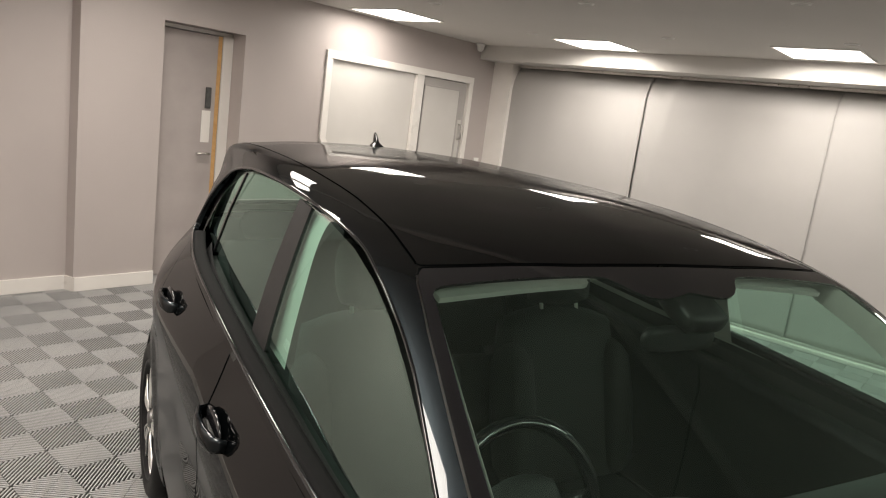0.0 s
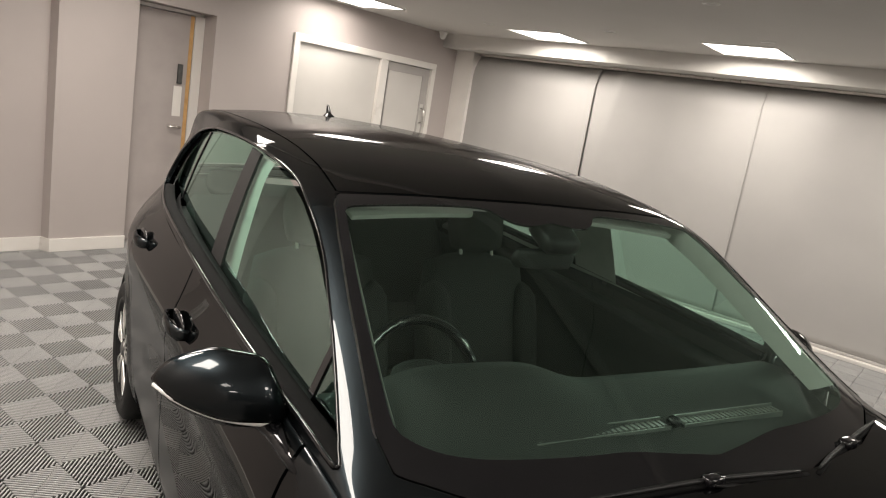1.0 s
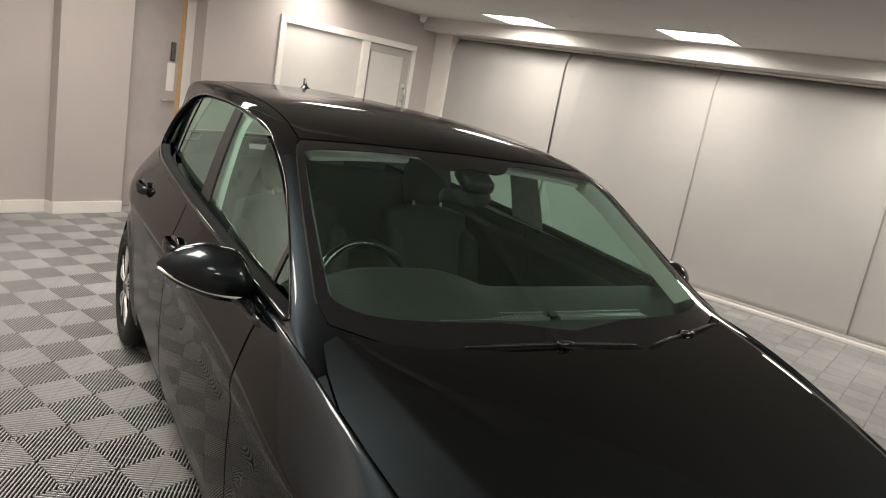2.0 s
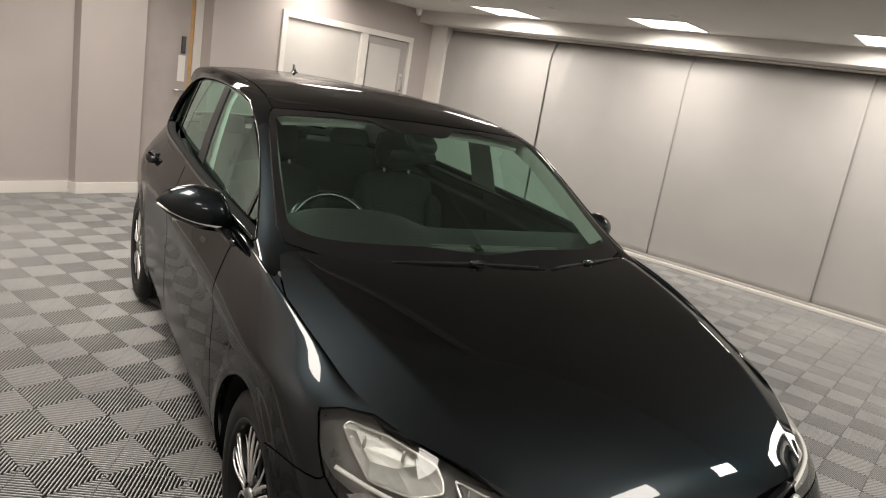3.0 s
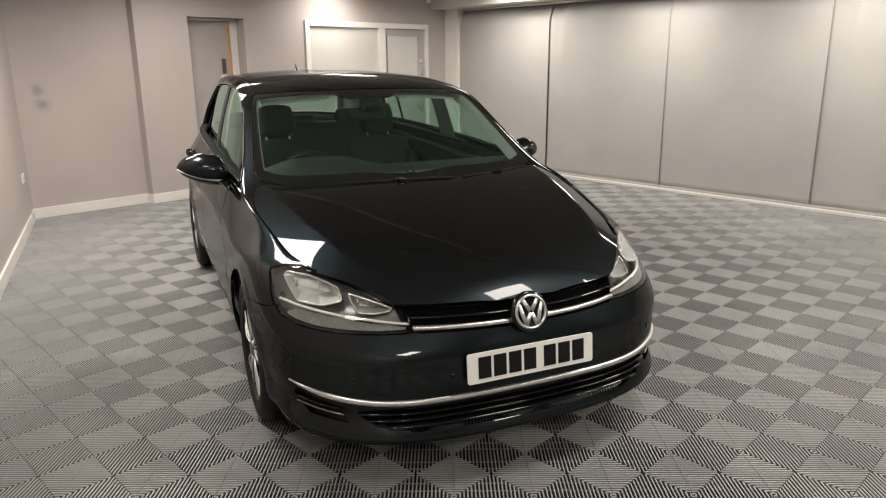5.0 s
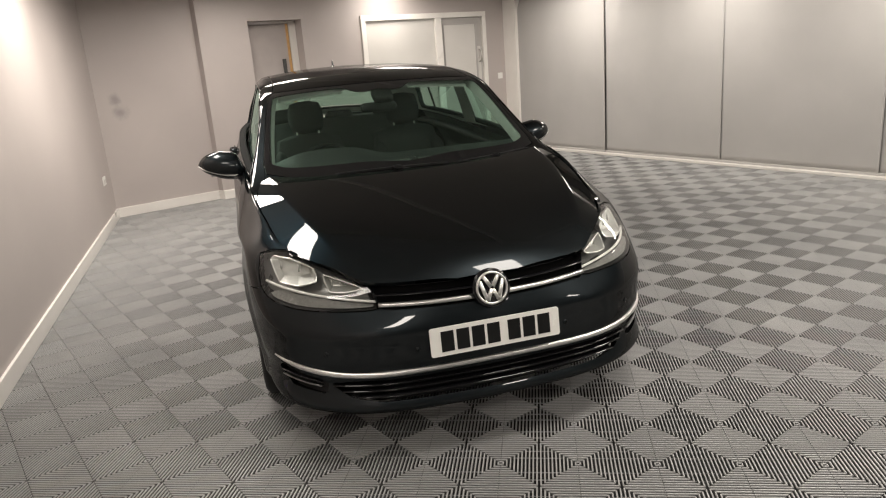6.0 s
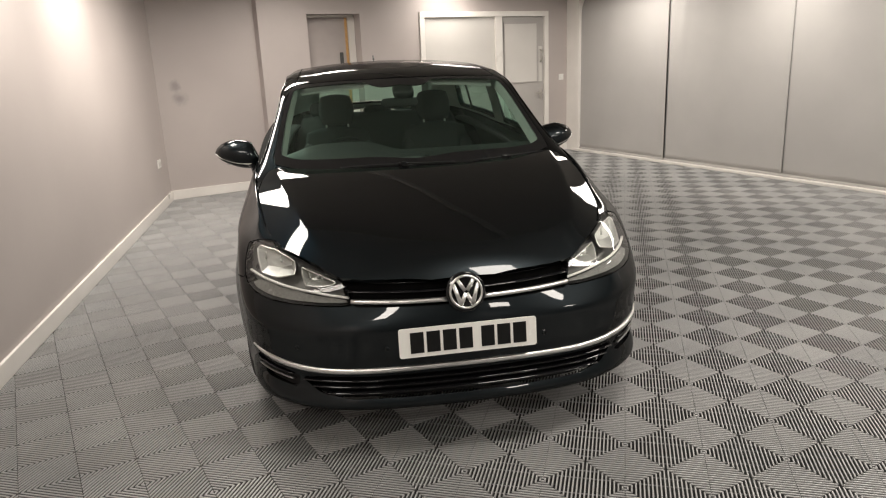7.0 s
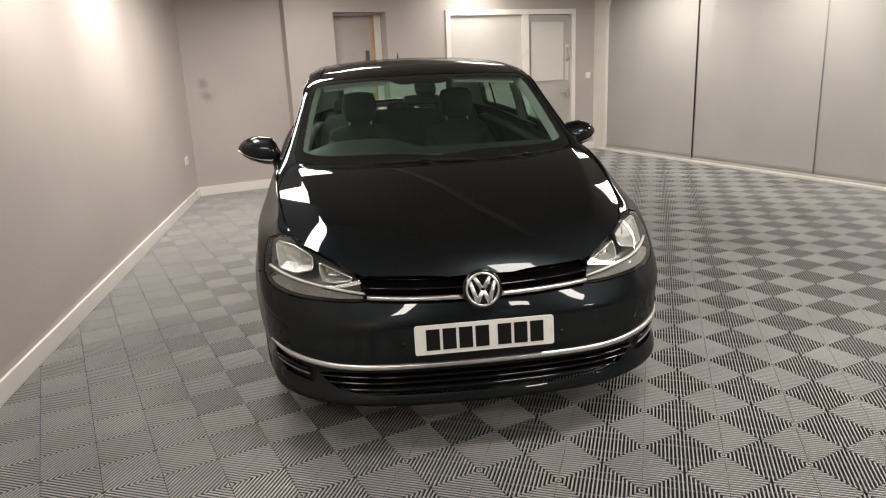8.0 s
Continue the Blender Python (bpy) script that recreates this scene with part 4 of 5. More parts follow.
def side_glass(car):
    gh = grid(GH)
    v, f = clip(*gh, inside(WIN, (1, 2), -0.011))
    q = 2.30
    lean = lambda p: p[:, 1] + 0.10 * (p[:, 2] - 1.05)
    fore = lambda p: p[:, 1] - 0.2 * (p[:, 2] - 1.05) - 1.43     # the pillar's two edges
    aft = lambda p: p[:, 1] - 0.1 * (p[:, 2] - 1.05) - 1.57
    parts = (
        ("quarter_light", M_SIDEGLASS, lambda p: 0.618 - p[:, 1], "small fixed pane ahead of the door glass"),
        ("front_window", M_SIDEGLASS, lambda p: np.minimum(p[:, 1] - 0.642, -fore(p)), "green-tinted front door glass"),
        ("pillar_cover", M_BLACK_PL, lambda p: np.minimum(fore(p), -aft(p)), "gloss black pillar cover"),
        ("rear_window", M_SIDEGLASS, lambda p: np.minimum(aft(p), q - lean(p)), "green-tinted rear door glass"),
        ("window_divider", M_GLOSSBLACK, lambda p: np.minimum(lean(p) - q, q + 0.022 - lean(p)), "thin black glass divider"),
        ("rear_quarter_light", M_SIDEGLASS, lambda p: lean(p) - q - 0.022, "small fixed rear pane"),
        ("window_divider", M_GLOSSBLACK, lambda p: np.minimum(p[:, 1] - 0.618, 0.642 - p[:, 1]), "thin black glass divider"),
    )
    for side in (-1, 1):
        for name, m, field, label in parts:
            w, k = clip(v, f, field)
            w = w.copy()
            # nearly flat panes that stand more upright than the body
            top = [np.interp(w[:, 1], GH[:, 43, 1], GH[:, 43, a]) for a in (0, 2)]
            rise = np.clip((top[1] - w[:, 2]) / 0.36, 0, 1)
            w[:, 0] = top[0] - 0.008 - 0.004 * (m is M_SIDEGLASS) + 0.30 * (top[1] - w[:, 2]) + 0.03 * rise * (1 - rise)
            panel(name, *mirrored(w, k, side), m, car, label, lip=0.0 if m is M_SIDEGLASS else 0.01, out=(side, 0, 0.3))
        w, k = clip(v, f, lambda p: np.minimum(fore(p) + 0.075, 0.03 - aft(p)))
        w = w * np.array((0.955, 1, 1)) - np.array((0, 0, 0.012))
        w[:, 0] -= 0.12 * np.clip(1.385 - w[:, 2], 0, 1)
        panel("centre_pillar_trim", *mirrored(w, k, side), M_TRIM_PALE, car, "pale grey inner centre pillar trim", lip=0, out=(side, 0, 0.3))
        # gloss black trim round the panes
        line = rounded(WIN, 6)
        pts = [on_skin(GH, (1, 2), (a, b), lambda p: p[:, 0] > 0.5) for a, b in line]
        pts = [(side * (p[0] + 0.002), p[1], p[2]) for p in pts]
        bm = bmesh.new()
        low = [p for p in pts[:6 * 5 + 4]]
        sweep(bm, low, 0.008, 0.013)
        bm2 = bmesh.new()
        sweep(bm2, [(p[0] - side * 0.024, p[1], p[2] + 0.002) for p in low], 0.040, 0.010)
        part("glass_seal", bm2, M_RUBBER, car, "black rubber seal at the glass foot")
        part("waist_trim", bm, M_GLOSSBLACK, car, "gloss black strip under the side windows")
        bm = bmesh.new()
        sweep(bm, pts[6 * 5 + 3:] + pts[:1], 0.006, 0.008)
        part("window_trim", bm, M_GLOSSBLACK, car, "slim gloss black strip round the side windows")


def front_face(car, bumper):
    """Grille, lower intake, bright strips, badge and number plate."""
    def line(z_of_x, x0, x1, n=30, off=0.0):
        out = []
        for x in np.linspace(x0, x1, n):
            p = on_skin(LW, (0, 2), (abs(x), z_of_x(abs(x))), front_half)
            out.append((x, p[1] + off, p[2]))
        return out

    v, f = clip(*grid(LW), inside(GRILLE, (0, 2), 0.02))
    v, f = clip(v, f, front_half)
    panel("grille_back", *both(v + np.array((0, 0.055, 0)), f), M_RUBBER, bumper, "black grille backing", lip=0, out=(0, -1, 0))
    for z0, z1, o, h in ((0.645, 0.648, 0.010, 0.006), (0.672, 0.675, 0.034, 0.009)):
        bm = bmesh.new()
        sweep(bm, line(lambda x: z0 + (z1 - z0) * x, -0.425, 0.425, off=o), 0.03, h)
        part("grille_slat", bm, M_GLOSSBLACK, bumper, "gloss black grille slat")
    for a, b in ((-0.418, -0.066), (0.066, 0.418)):
        bm = bmesh.new()
        sweep(bm, line(lambda x: 0.612 + 0.004 * x, a, b, 18, off=-0.002), 0.02, 0.017)
        part("grille_strip", bm, M_CHROME, bumper, "chrome grille strip")
    # lower intake
    v, f = clip(*grid(LW), inside(INTAKE, (0, 2), 0.02))
    v, f = clip(v, f, front_half)
    panel("intake_back", *both(v + np.array((0, 0.07, 0)), f), M_BLACK_PL, bumper, "black lower intake backing", lip=0, out=(0, -1, 0))
    for z in (0.270, 0.291, 0.313):
        bm = bmesh.new()
        e = {0.270: 0.53, 0.291: 0.58, 0.313: 0.61}[z]
        sweep(bm, line(lambda x: z, -e, e, off=0.010), 0.04, 0.008)
        part("intake_slat", bm, M_GLOSSBLACK, bumper, "gloss black intake slat")
    for side in (-1, 1):
        v, f = clip(*grid(LW), inside(FOG, (0, 2), 0.02))
        v, f = clip(v, f, front_half)
        panel("corner_recess", *mirrored(v + np.array((-0.012, 0.03, 0)), f, side), M_BLACK_PL, bumper, "black textured corner recess", lip=0, out=(0, -1, 0))
        for z in (0.305, 0.325):
            bm = bmesh.new()
            sweep(bm, line(lambda x: z + 0.12 * (x - 0.66), side * 0.655, side * 0.785, 8, off=0.008), 0.02, 0.006)
            # the lower fin's paler metal stands for a reflection on gloss black
            part("corner_fin", bm, M_SATIN if z < 0.31 else M_GLOSSBLACK, bumper, "fin in the corner recess")
    strip = lambda x: float(pchip((0, 0.45, 0.55, 0.65, 0.75, 0.85), (0.362, 0.357, 0.359, 0.368, 0.384, 0.402), np.array([x]))[0])
    bm = bmesh.new()
    sweep(bm, line(strip, -0.812, 0.812, 60, off=-0.004), 0.016, 0.021, taper=lambda t: min(1, 0.35 + 12 * min(t, 1 - t)))
    part("bumper_strip", bm, M_CHROME, bumper, "chrome strip across the bumper")
    for x in (-0.63, -0.30, 0.30, 0.63):
        p = on_skin(LW, (0, 2), (abs(x), 0.445), front_half)
        bm = bmesh.new()
        lathe(bm, [(0, 0.010), (-0.001, 0.0095), (-0.0014, 0.001)], 18, "Y")
        part("parking_sensor", bm, M_PAINT, bumper, m=pose(x, p[1] - 0.001, 0.445, 0, 0, math.degrees(math.atan2(x, 0.9)) * 1.0))
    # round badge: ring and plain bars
    badge = pose(0, -0.905, 0.640, -14)
    bm = bmesh.new()
    lathe(bm, [(0.012, 0.074), (-0.004, 0.074), (-0.008, 0.068), (-0.008, 0.001)], 40, "Y")
    disc = part("badge", bm, M_GLOSSBLACK, bumper, "round chrome badge on black", m=badge)
    bm = bmesh.new()
    lathe(bm, [(-0.008, 0.064), (-0.016, 0.062), (-0.017, 0.056), (-0.008, 0.0545)], 40, "Y")
    part("badge_ring", bm, M_CHROME, disc, "chrome ring")
    for a, b in (((-0.030, 0.046), (-0.004, 0.004)), ((0.030, 0.046), (0.004, 0.004)), ((-0.046, 0.030), (-0.022, -0.047)), ((0.046, 0.030), (0.022, -0.047)), ((-0.022, -0.047), (-0.002, -0.004)), ((0.022, -0.047), (0.002, -0.004))):
        bm = bmesh.new()
        sweep(bm, [(a[0], -0.011, a[1]), (b[0], -0.011, b[1])], 0.0145, 0.008, up=(0, 1, 0))
        part("badge_bar", bm, M_CHROME, disc, "plain chrome bar")
    # number plate, its characters as plain bars
    bm = bmesh.new()
    box(bm, (-0.26, -0.006, -0.0555), (0.26, 0.0, 0.0555))
    corners = [e for e in bm.edges if abs(e.verts[0].co.y - e.verts[1].co.y) > 0.004]
    bmesh.ops.bevel(bm, geom=corners, offset=0.009, segments=4, affect="EDGES", profile=0.5)
    plate = part("number_plate", bm, M_PLATE, bumper, "white acrylic number plate", m=pose(0, -0.928, 0.470, -5), smooth=False)
    x = -0.218
    for w in (0.05, 0.05, 0.05, 0.05, 0.0, 0.05, 0.05, 0.05):
        if w:
            boxes("plate_bar", [((x, -0.0075, -0.0395), (x + w, -0.006, 0.0395))], M_INK, plate, "plain black bar")
        x += w + 0.011 if w else 0.022
    boxes("plate_backing", [((-0.24, 0.0, -0.05), (0.24, 0.03, 0.05))], M_BLACK_PL, plate)


def side_wall(name, v, faces, depth, side, material, parent, label):
    """A wall from the rim of a cut-out back into the body."""
    count = {}
    for q in faces:
        for a, b in zip(q, q[1:] + q[:1]):
            count[min(a, b), max(a, b)] = count.get((min(a, b), max(a, b)), 0) + 1
    bm = bmesh.new()
    made = {}

    def vert(i, k):
        if (i, k) not in made:
            made[i, k] = bm.verts.new((v[i] + depth * k) * np.array((side, 1, 1)))
        return made[i, k]
    for (a, b), n in count.items():
        if n == 1:
            bm.faces.new((vert(a, 0.02), vert(b, 0.02), vert(b, 1), vert(a, 1)))
    return part(name, bm, material, parent, label)


def headlamps(car):
    lw = grid(LW)
    v, f = clip(*lw, inside(HEADLAMP, (0, 2), -0.001))
    v, f = clip(v, f, front_half)
    for side in (-1, 1):
        unit = panel("headlamp", *mirrored(v + np.array((-0.02, 0.085, 0)), f, side), M_LAMPBACK, car, "clear-lensed halogen headlamp, unlit", lip=0, out=(0, -1, 0))
        side_wall("bezel", v, f, np.array((-0.02, 0.086, 0)), side, M_BLACK_PL, unit, "black lamp bezel")
        panel("lens", *mirrored(v, f, side), M_LENS, unit, "clear plastic lens", lip=0, out=(0, -1, 0))
        for name, shape in (("main_reflector", [(0.757, 0.676), (0.772, 0.715), (0.777, 0.742), (0.762, 0.754), (0.70, 0.752), (0.65, 0.737), (0.624, 0.726), (0.621, 0.704), (0.628, 0.688), (0.690, 0.674)]),
                                   ("side_reflector", [(0.583, 0.660), (0.595, 0.688), (0.594, 0.709), (0.54, 0.694), (0.472, 0.672), (0.484, 0.663), (0.532, 0.656)])):
            # an open fluted box: rim on the lens, slanted walls, flat back
            edge = rounded(shape, 4, 0.10)
            c = edge.mean(0)
            rim = np.array([on_skin(LW, (0, 2), tuple(q), front_half) for q in edge]) + np.array((-0.004, 0.012, 0))
            back = rim.copy()
            back[:, 0], back[:, 2] = c[0] - 0.012 + (edge[:, 0] - c[0]) * 0.74, c[1] + (edge[:, 1] - c[1]) * 0.70
            back[:, 1] = rim[:, 1] * 0.5 + rim[:, 1].mean() * 0.5 + 0.050
            bm = bmesh.new()
            a = [bm.verts.new((side * p[0], p[1], p[2])) for p in rim]
            b = [bm.verts.new((side * p[0], p[1], p[2])) for p in back]
            for i in range(len(a)):
                bm.faces.new((a[i], a[(i + 1) % len(a)], b[(i + 1) % len(a)], b[i]))
            bm.faces.new(b)
            refl = part(name, bm, M_REFLECTOR, unit, "bright fluted reflector box", smooth=False)
            x0, x1 = back[:, 0].min() + 0.006, back[:, 0].max() - 0.006
            for x in np.linspace(x0, x1, 9 if name == "main_reflector" else 6):
                y = back[np.argmin(np.abs(back[:, 0] - x)), 1] - 0.003
                top = back[np.abs(back[:, 0] - x) < 0.02][:, 2].max() - 0.004
                bm = bmesh.new()
                sweep(bm, [(side * x, y, top), (side * x, y - 0.002, 0.5 * (top + c[1])), (side * x, y, c[1] - 0.008)], 0.0075, 0.006, up=(0, 1, 0))
                part("flute", bm, M_REFLECTOR, refl)
            bm = bmesh.new()
            sweep(bm, [(side * p[0], p[1] - 0.001, p[2]) for p in rim], 0.006, 0.006, up=(0, 1, 0), closed=True)
            part(name + "_frame", bm, M_CHROME, unit, "bright frame of the reflector")
        # light guide line and indicator
        pts = []
        for x in np.linspace(0.428, 0.808, 26):
            z = float(pchip((0.42, 0.5, 0.56, 0.63, 0.70, 0.76, 0.82), (0.621, 0.630, 0.639, 0.648, 0.656, 0.662, 0.672), np.array([x]))[0])
            p = on_skin(LW, (0, 2), (x, z), front_half)
            pts.append((side * (x - 0.006), p[1] + 0.012, z))
        bm = bmesh.new()
        sweep(bm, pts, 0.012, 0.009)
        part("light_guide", bm, M_DRL, unit, "white daytime light guide")
        w, k = clip(*lw, inside([(0.43, 0.604), (0.52, 0.603), (0.62, 0.607), (0.72, 0.611), (0.775, 0.619), (0.80, 0.632), (0.76, 0.652), (0.70, 0.646), (0.63, 0.638), (0.56, 0.629), (0.5, 0.621), (0.435, 0.613)], (0, 2)))
        w, k = clip(w, k, front_half)
        panel("indicator", *mirrored(w + np.array((-0.002, 0.02, 0)), k, side), M_AMBER, unit, "pale lower diffuser band", lip=0.02, out=(0, -1, 0))


def wheel(car, x, y):
    side = 1 if x > 0 else -1
    w = new("wheel")
    w.parent = car
    w.matrix_local = pose(x, y, HUB + 0.004, 0, 0, 0 if side > 0 else 180)
    tagged(w, "alloy wheel with machined spokes and black tyre")
    R, r = 0.316, 0.226
    bm = bmesh.new()
    lathe(bm, [(-0.10, r - 0.004), (-0.108, 0.25), (-0.104, 0.285), (-0.088, 0.309), (-0.06, R - 0.001), (-0.03, R), (-0.028, R - 0.007), (-0.022, R - 0.007), (-0.02, R), (0.02, R), (0.022, R - 0.007), (0.028, R - 0.007), (0.03, R), (0.06, R - 0.001),
               (0.088, 0.309), (0.104, 0.285), (0.108, 0.25), (0.100, r + 0.006), (0.095, r - 0.004)], 72, "X")
    part("tyre", bm, M_TYRE, w, "black rubber tyre")
    bm = bmesh.new()
    lathe(bm, [(-0.09, r - 0.006), (0.02, r - 0.028), (0.075, r - 0.018), (0.098, r - 0.008), (0.104, r + 0.002), (0.099, r + 0.005)], 64, "X")
    rim = part("rim", bm, M_ALLOY_DARK, w, "dark painted wheel barrel")
    bm = bmesh.new()
    lathe(bm, [(0.0, 0.001), (0.0, 0.135), (0.012, 0.14), (0.012, 0.06), (0.03, 0.001)], 40, "X")
    part("brake_disc", bm, M_ALLOY_DARK, w, "dark steel brake disc", m=pose(-0.03, 0, 0))
    def at(radius, turn, x):
        return (x, 1.08 * radius * math.cos(turn), 1.08 * radius * math.sin(turn))
    for k in range(5):
        a = 2 * math.pi * (k / 5 + 0.25)
        # a slim loop of two outer spokes that meet in a round end, with two thin spokes inside
        loop = [(0.050, -0.20), (0.085, -0.25), (0.125, -0.29), (0.165, -0.30), (0.190, -0.27), (0.201, -0.17), (0.204, 0.0)]
        loop = loop + [(q, -w_) for q, w_ in loop[-2::-1]]
        bm = bmesh.new()
        sweep(bm, [at(q, a + w_, 0.086 + 0.010 * math.sin(math.pi * q / 0.22)) for q, w_ in loop], 0.0075, 0.006, up=(1, 0, 0))
        part("spoke", bm, M_ALLOY, rim, "machined looped spoke")
        for w_ in (-0.095, 0.095):
            bm = bmesh.new()
            sweep(bm, [at(q, a + w_ * (0.8 + q), 0.084 + 0.010 * math.sin(math.pi * q / 0.22)) for q in (0.055, 0.09, 0.13, 0.17, 0.200)], 0.006, 0.006, up=(1, 0, 0))
            part("spoke", bm, M_ALLOY, rim, "thin machined spoke")
        bm = bmesh.new()
        sweep(bm, [at(q, a, 0.070) for q in (0.05, 0.10, 0.15, 0.20)], 0.05, 0.014, up=(1, 0, 0), taper=lambda t: 0.5 + 0.9 * t)
        part("spoke", bm, M_ALLOY_DARK, rim, "dark inner spoke")
        # a pair of short broad blades that curve away from each other between the loops
        b = a + math.pi / 5
        for w_ in (-1, 1):
            bm = bmesh.new()
            sweep(bm, [at(q, b + w_ * e, 0.090 - 0.1 * (q - 0.04)) for q, e in ((0.045, 0.10), (0.075, 0.08), (0.105, 0.10), (0.135, 0.15), (0.160, 0.215), (0.178, 0.27))], 0.013, 0.006, up=(1, 0, 0), taper=lambda t: 1.0 - 0.55 * t)
            part("blade", bm, M_ALLOY, rim, "short curved machined blade")
    bm = bmesh.new()
    lathe(bm, [(0.06, 0.062), (0.080, 0.056), (0.088, 0.045), (0.088, 0.032)], 32, "X")
    part("hub", bm, M_ALLOY_DARK, rim, "dark hub centre")
    bm = bmesh.new()
    lathe(bm, [(0.090, 0.033), (0.099, 0.031), (0.102, 0.02), (0.103, 0.001)], 32, "X")
    part("hub_cap", bm, M_SATIN, rim, "plain silver centre cap")
    for k in range(5):
        a = 2 * math.pi * k / 5 + 0.3 + math.pi / 5
        bm = bmesh.new()
        lathe(bm, [(0.07, 0.011), (0.092, 0.010), (0.093, 0.001)], 6, "X")
        part("wheel_bolt", bm, M_STEEL, rim, m=pose(0, 0.052 * math.cos(a), 0.052 * math.sin(a)))
    return w


def underbody(car):
    """Dark wheel housings, floor pan and cabin lining."""
    bm = bmesh.new()
    box(bm, (-0.50, -0.66, 0.20), (0.50, 3.25, 0.30), 0.02)
    box(bm, (-0.80, 0.36, 0.20), (0.80, 2.26, 0.30), 0.02)
    part("floor_pan", bm, M_BLACK_PL, car, "black underbody")
    for y in (AXLE_F, AXLE_R):
        for side in (-1, 1):
            bm = bmesh.new()
            n, rings = 24, []
            for x in (0.50, 0.86):
                rings.append([bm.verts.new((side * x, y + (ARCH + 0.012) * math.cos(math.pi * (i / n * 1.12 - 0.06)), HUB + (ARCH + 0.012) * math.sin(math.pi * (i / n * 1.12 - 0.06)))) for i in range(n + 1)])
            for i in range(n):
                bm.faces.new((rings[0][i], rings[0][i + 1], rings[1][i + 1], rings[1][i]))
            bm.faces.new(rings[0])
            part("arch_liner", bm, M_BLACK_PL, car, "black plastic wheel arch liner")
    bm = bmesh.new()
    box(bm, (-0.60, -0.70, 0.30), (0.60, 0.02, 0.62), 0.03)
    part("engine_bay", bm, M_BLACK_PL, car, "dark engine bay filler")


def mirrors(car):
    for side in (-1, 1):
        m = new("door_mirror")
        m.parent = car
        m.matrix_local = pose(-0.068 if side > 0 else 0, 0, -0.010 if side > 0 else 0)
        tagged(m, "gloss black door mirror with a white repeater strip")
        bm = bmesh.new()
        n, k, rings = 22, 36, []
        for i in range(n):
            t = i / (n - 1)
            x = 0.822 + 0.235 * t
            hgt = 0.084 * float(pchip((0, 0.10, 0.4, 0.75, 0.93, 1), (0.92, 1.0, 1.0, 0.72, 0.36, 0.03), np.array([t]))[0])
            dep = 0.092 * float(pchip((0, 0.15, 0.5, 0.85, 1), (0.62, 0.9, 1.0, 0.62, 0.03), np.array([t]))[0])
            cy, cz = 0.665 + 0.050 * t, 0.990 + 0.026 * t
            ring = []
            for j in range(k):
                a = 2 * math.pi * j / k
                ca, sa = math.cos(a), math.sin(a)
                yy = -ca * dep if ca > 0 else -0.28 * ca * dep
                zz = sa * hgt * (1.0 if sa > 0 else 0.86)
                ring.append(bm.verts.new((side * (x + 0.42 * zz * (1 - t) ** 1.5), cy + yy, cz + zz)))
            rings.append(ring)
        for p, q in zip(rings, rings[1:]):
            for j in range(k):
                bm.faces.new((p[j], p[(j + 1) % k], q[(j + 1) % k], q[j]))
        bm.faces.new(rings[0]), bm.faces.new(rings[-1])
        bmesh.ops.recalc_face_normals(bm, faces=bm.faces[:])
        part("mirror_cap", bm, M_PAINT, m, "gloss black mirror shell")
        bm = bmesh.new()
        pts = []
        for t in np.linspace(0.14, 0.985, 16):
            x = 0.822 + 0.235 * t
            dep = 0.092 * float(pchip((0, 0.15, 0.5, 0.85, 1), (0.62, 0.9, 1.0, 0.62, 0.06), np.array([t]))[0])
            pts.append((side * (x - 0.018 * (1 - t) ** 1.5), 0.665 + 0.050 * t - dep * 0.80, 0.990 + 0.026 * t - 0.038 * (1 - 0.85 * t ** 3)))
        sweep(bm, pts, 0.013, 0.013, taper=lambda t: 1.1 - 0.5 * t)
        part("repeater", bm, M_DRL, m, "pale indicator repeater strip")
        bm = bmesh.new()
        sweep(bm, [(side * 0.90, 0.665, 0.972), (side * 0.865, 0.655, 0.958), (side * 0.835, 0.60, 0.945), (side * 0.825, 0.53, 0.930), (side * 0.82, 0.47, 0.925)], 0.06, 0.030, taper=lambda t: 1.2 - 0.35 * t)
        part("mirror_foot", bm, M_GLOSSBLACK, m, "black mirror foot")
        bm = bmesh.new()
        box(bm, (0.875, 0.722, 0.945), (1.00, 0.725, 1.045), 0.001)
        if side < 0:
            bmesh.ops.transform(bm, matrix=Matrix.Diagonal((-1, 1, 1, 1)), verts=bm.verts[:])
            bmesh.ops.reverse_faces(bm, faces=bm.faces[:])
        part("mirror_glass", bm, M_MIRROR, m, "mirror glass")


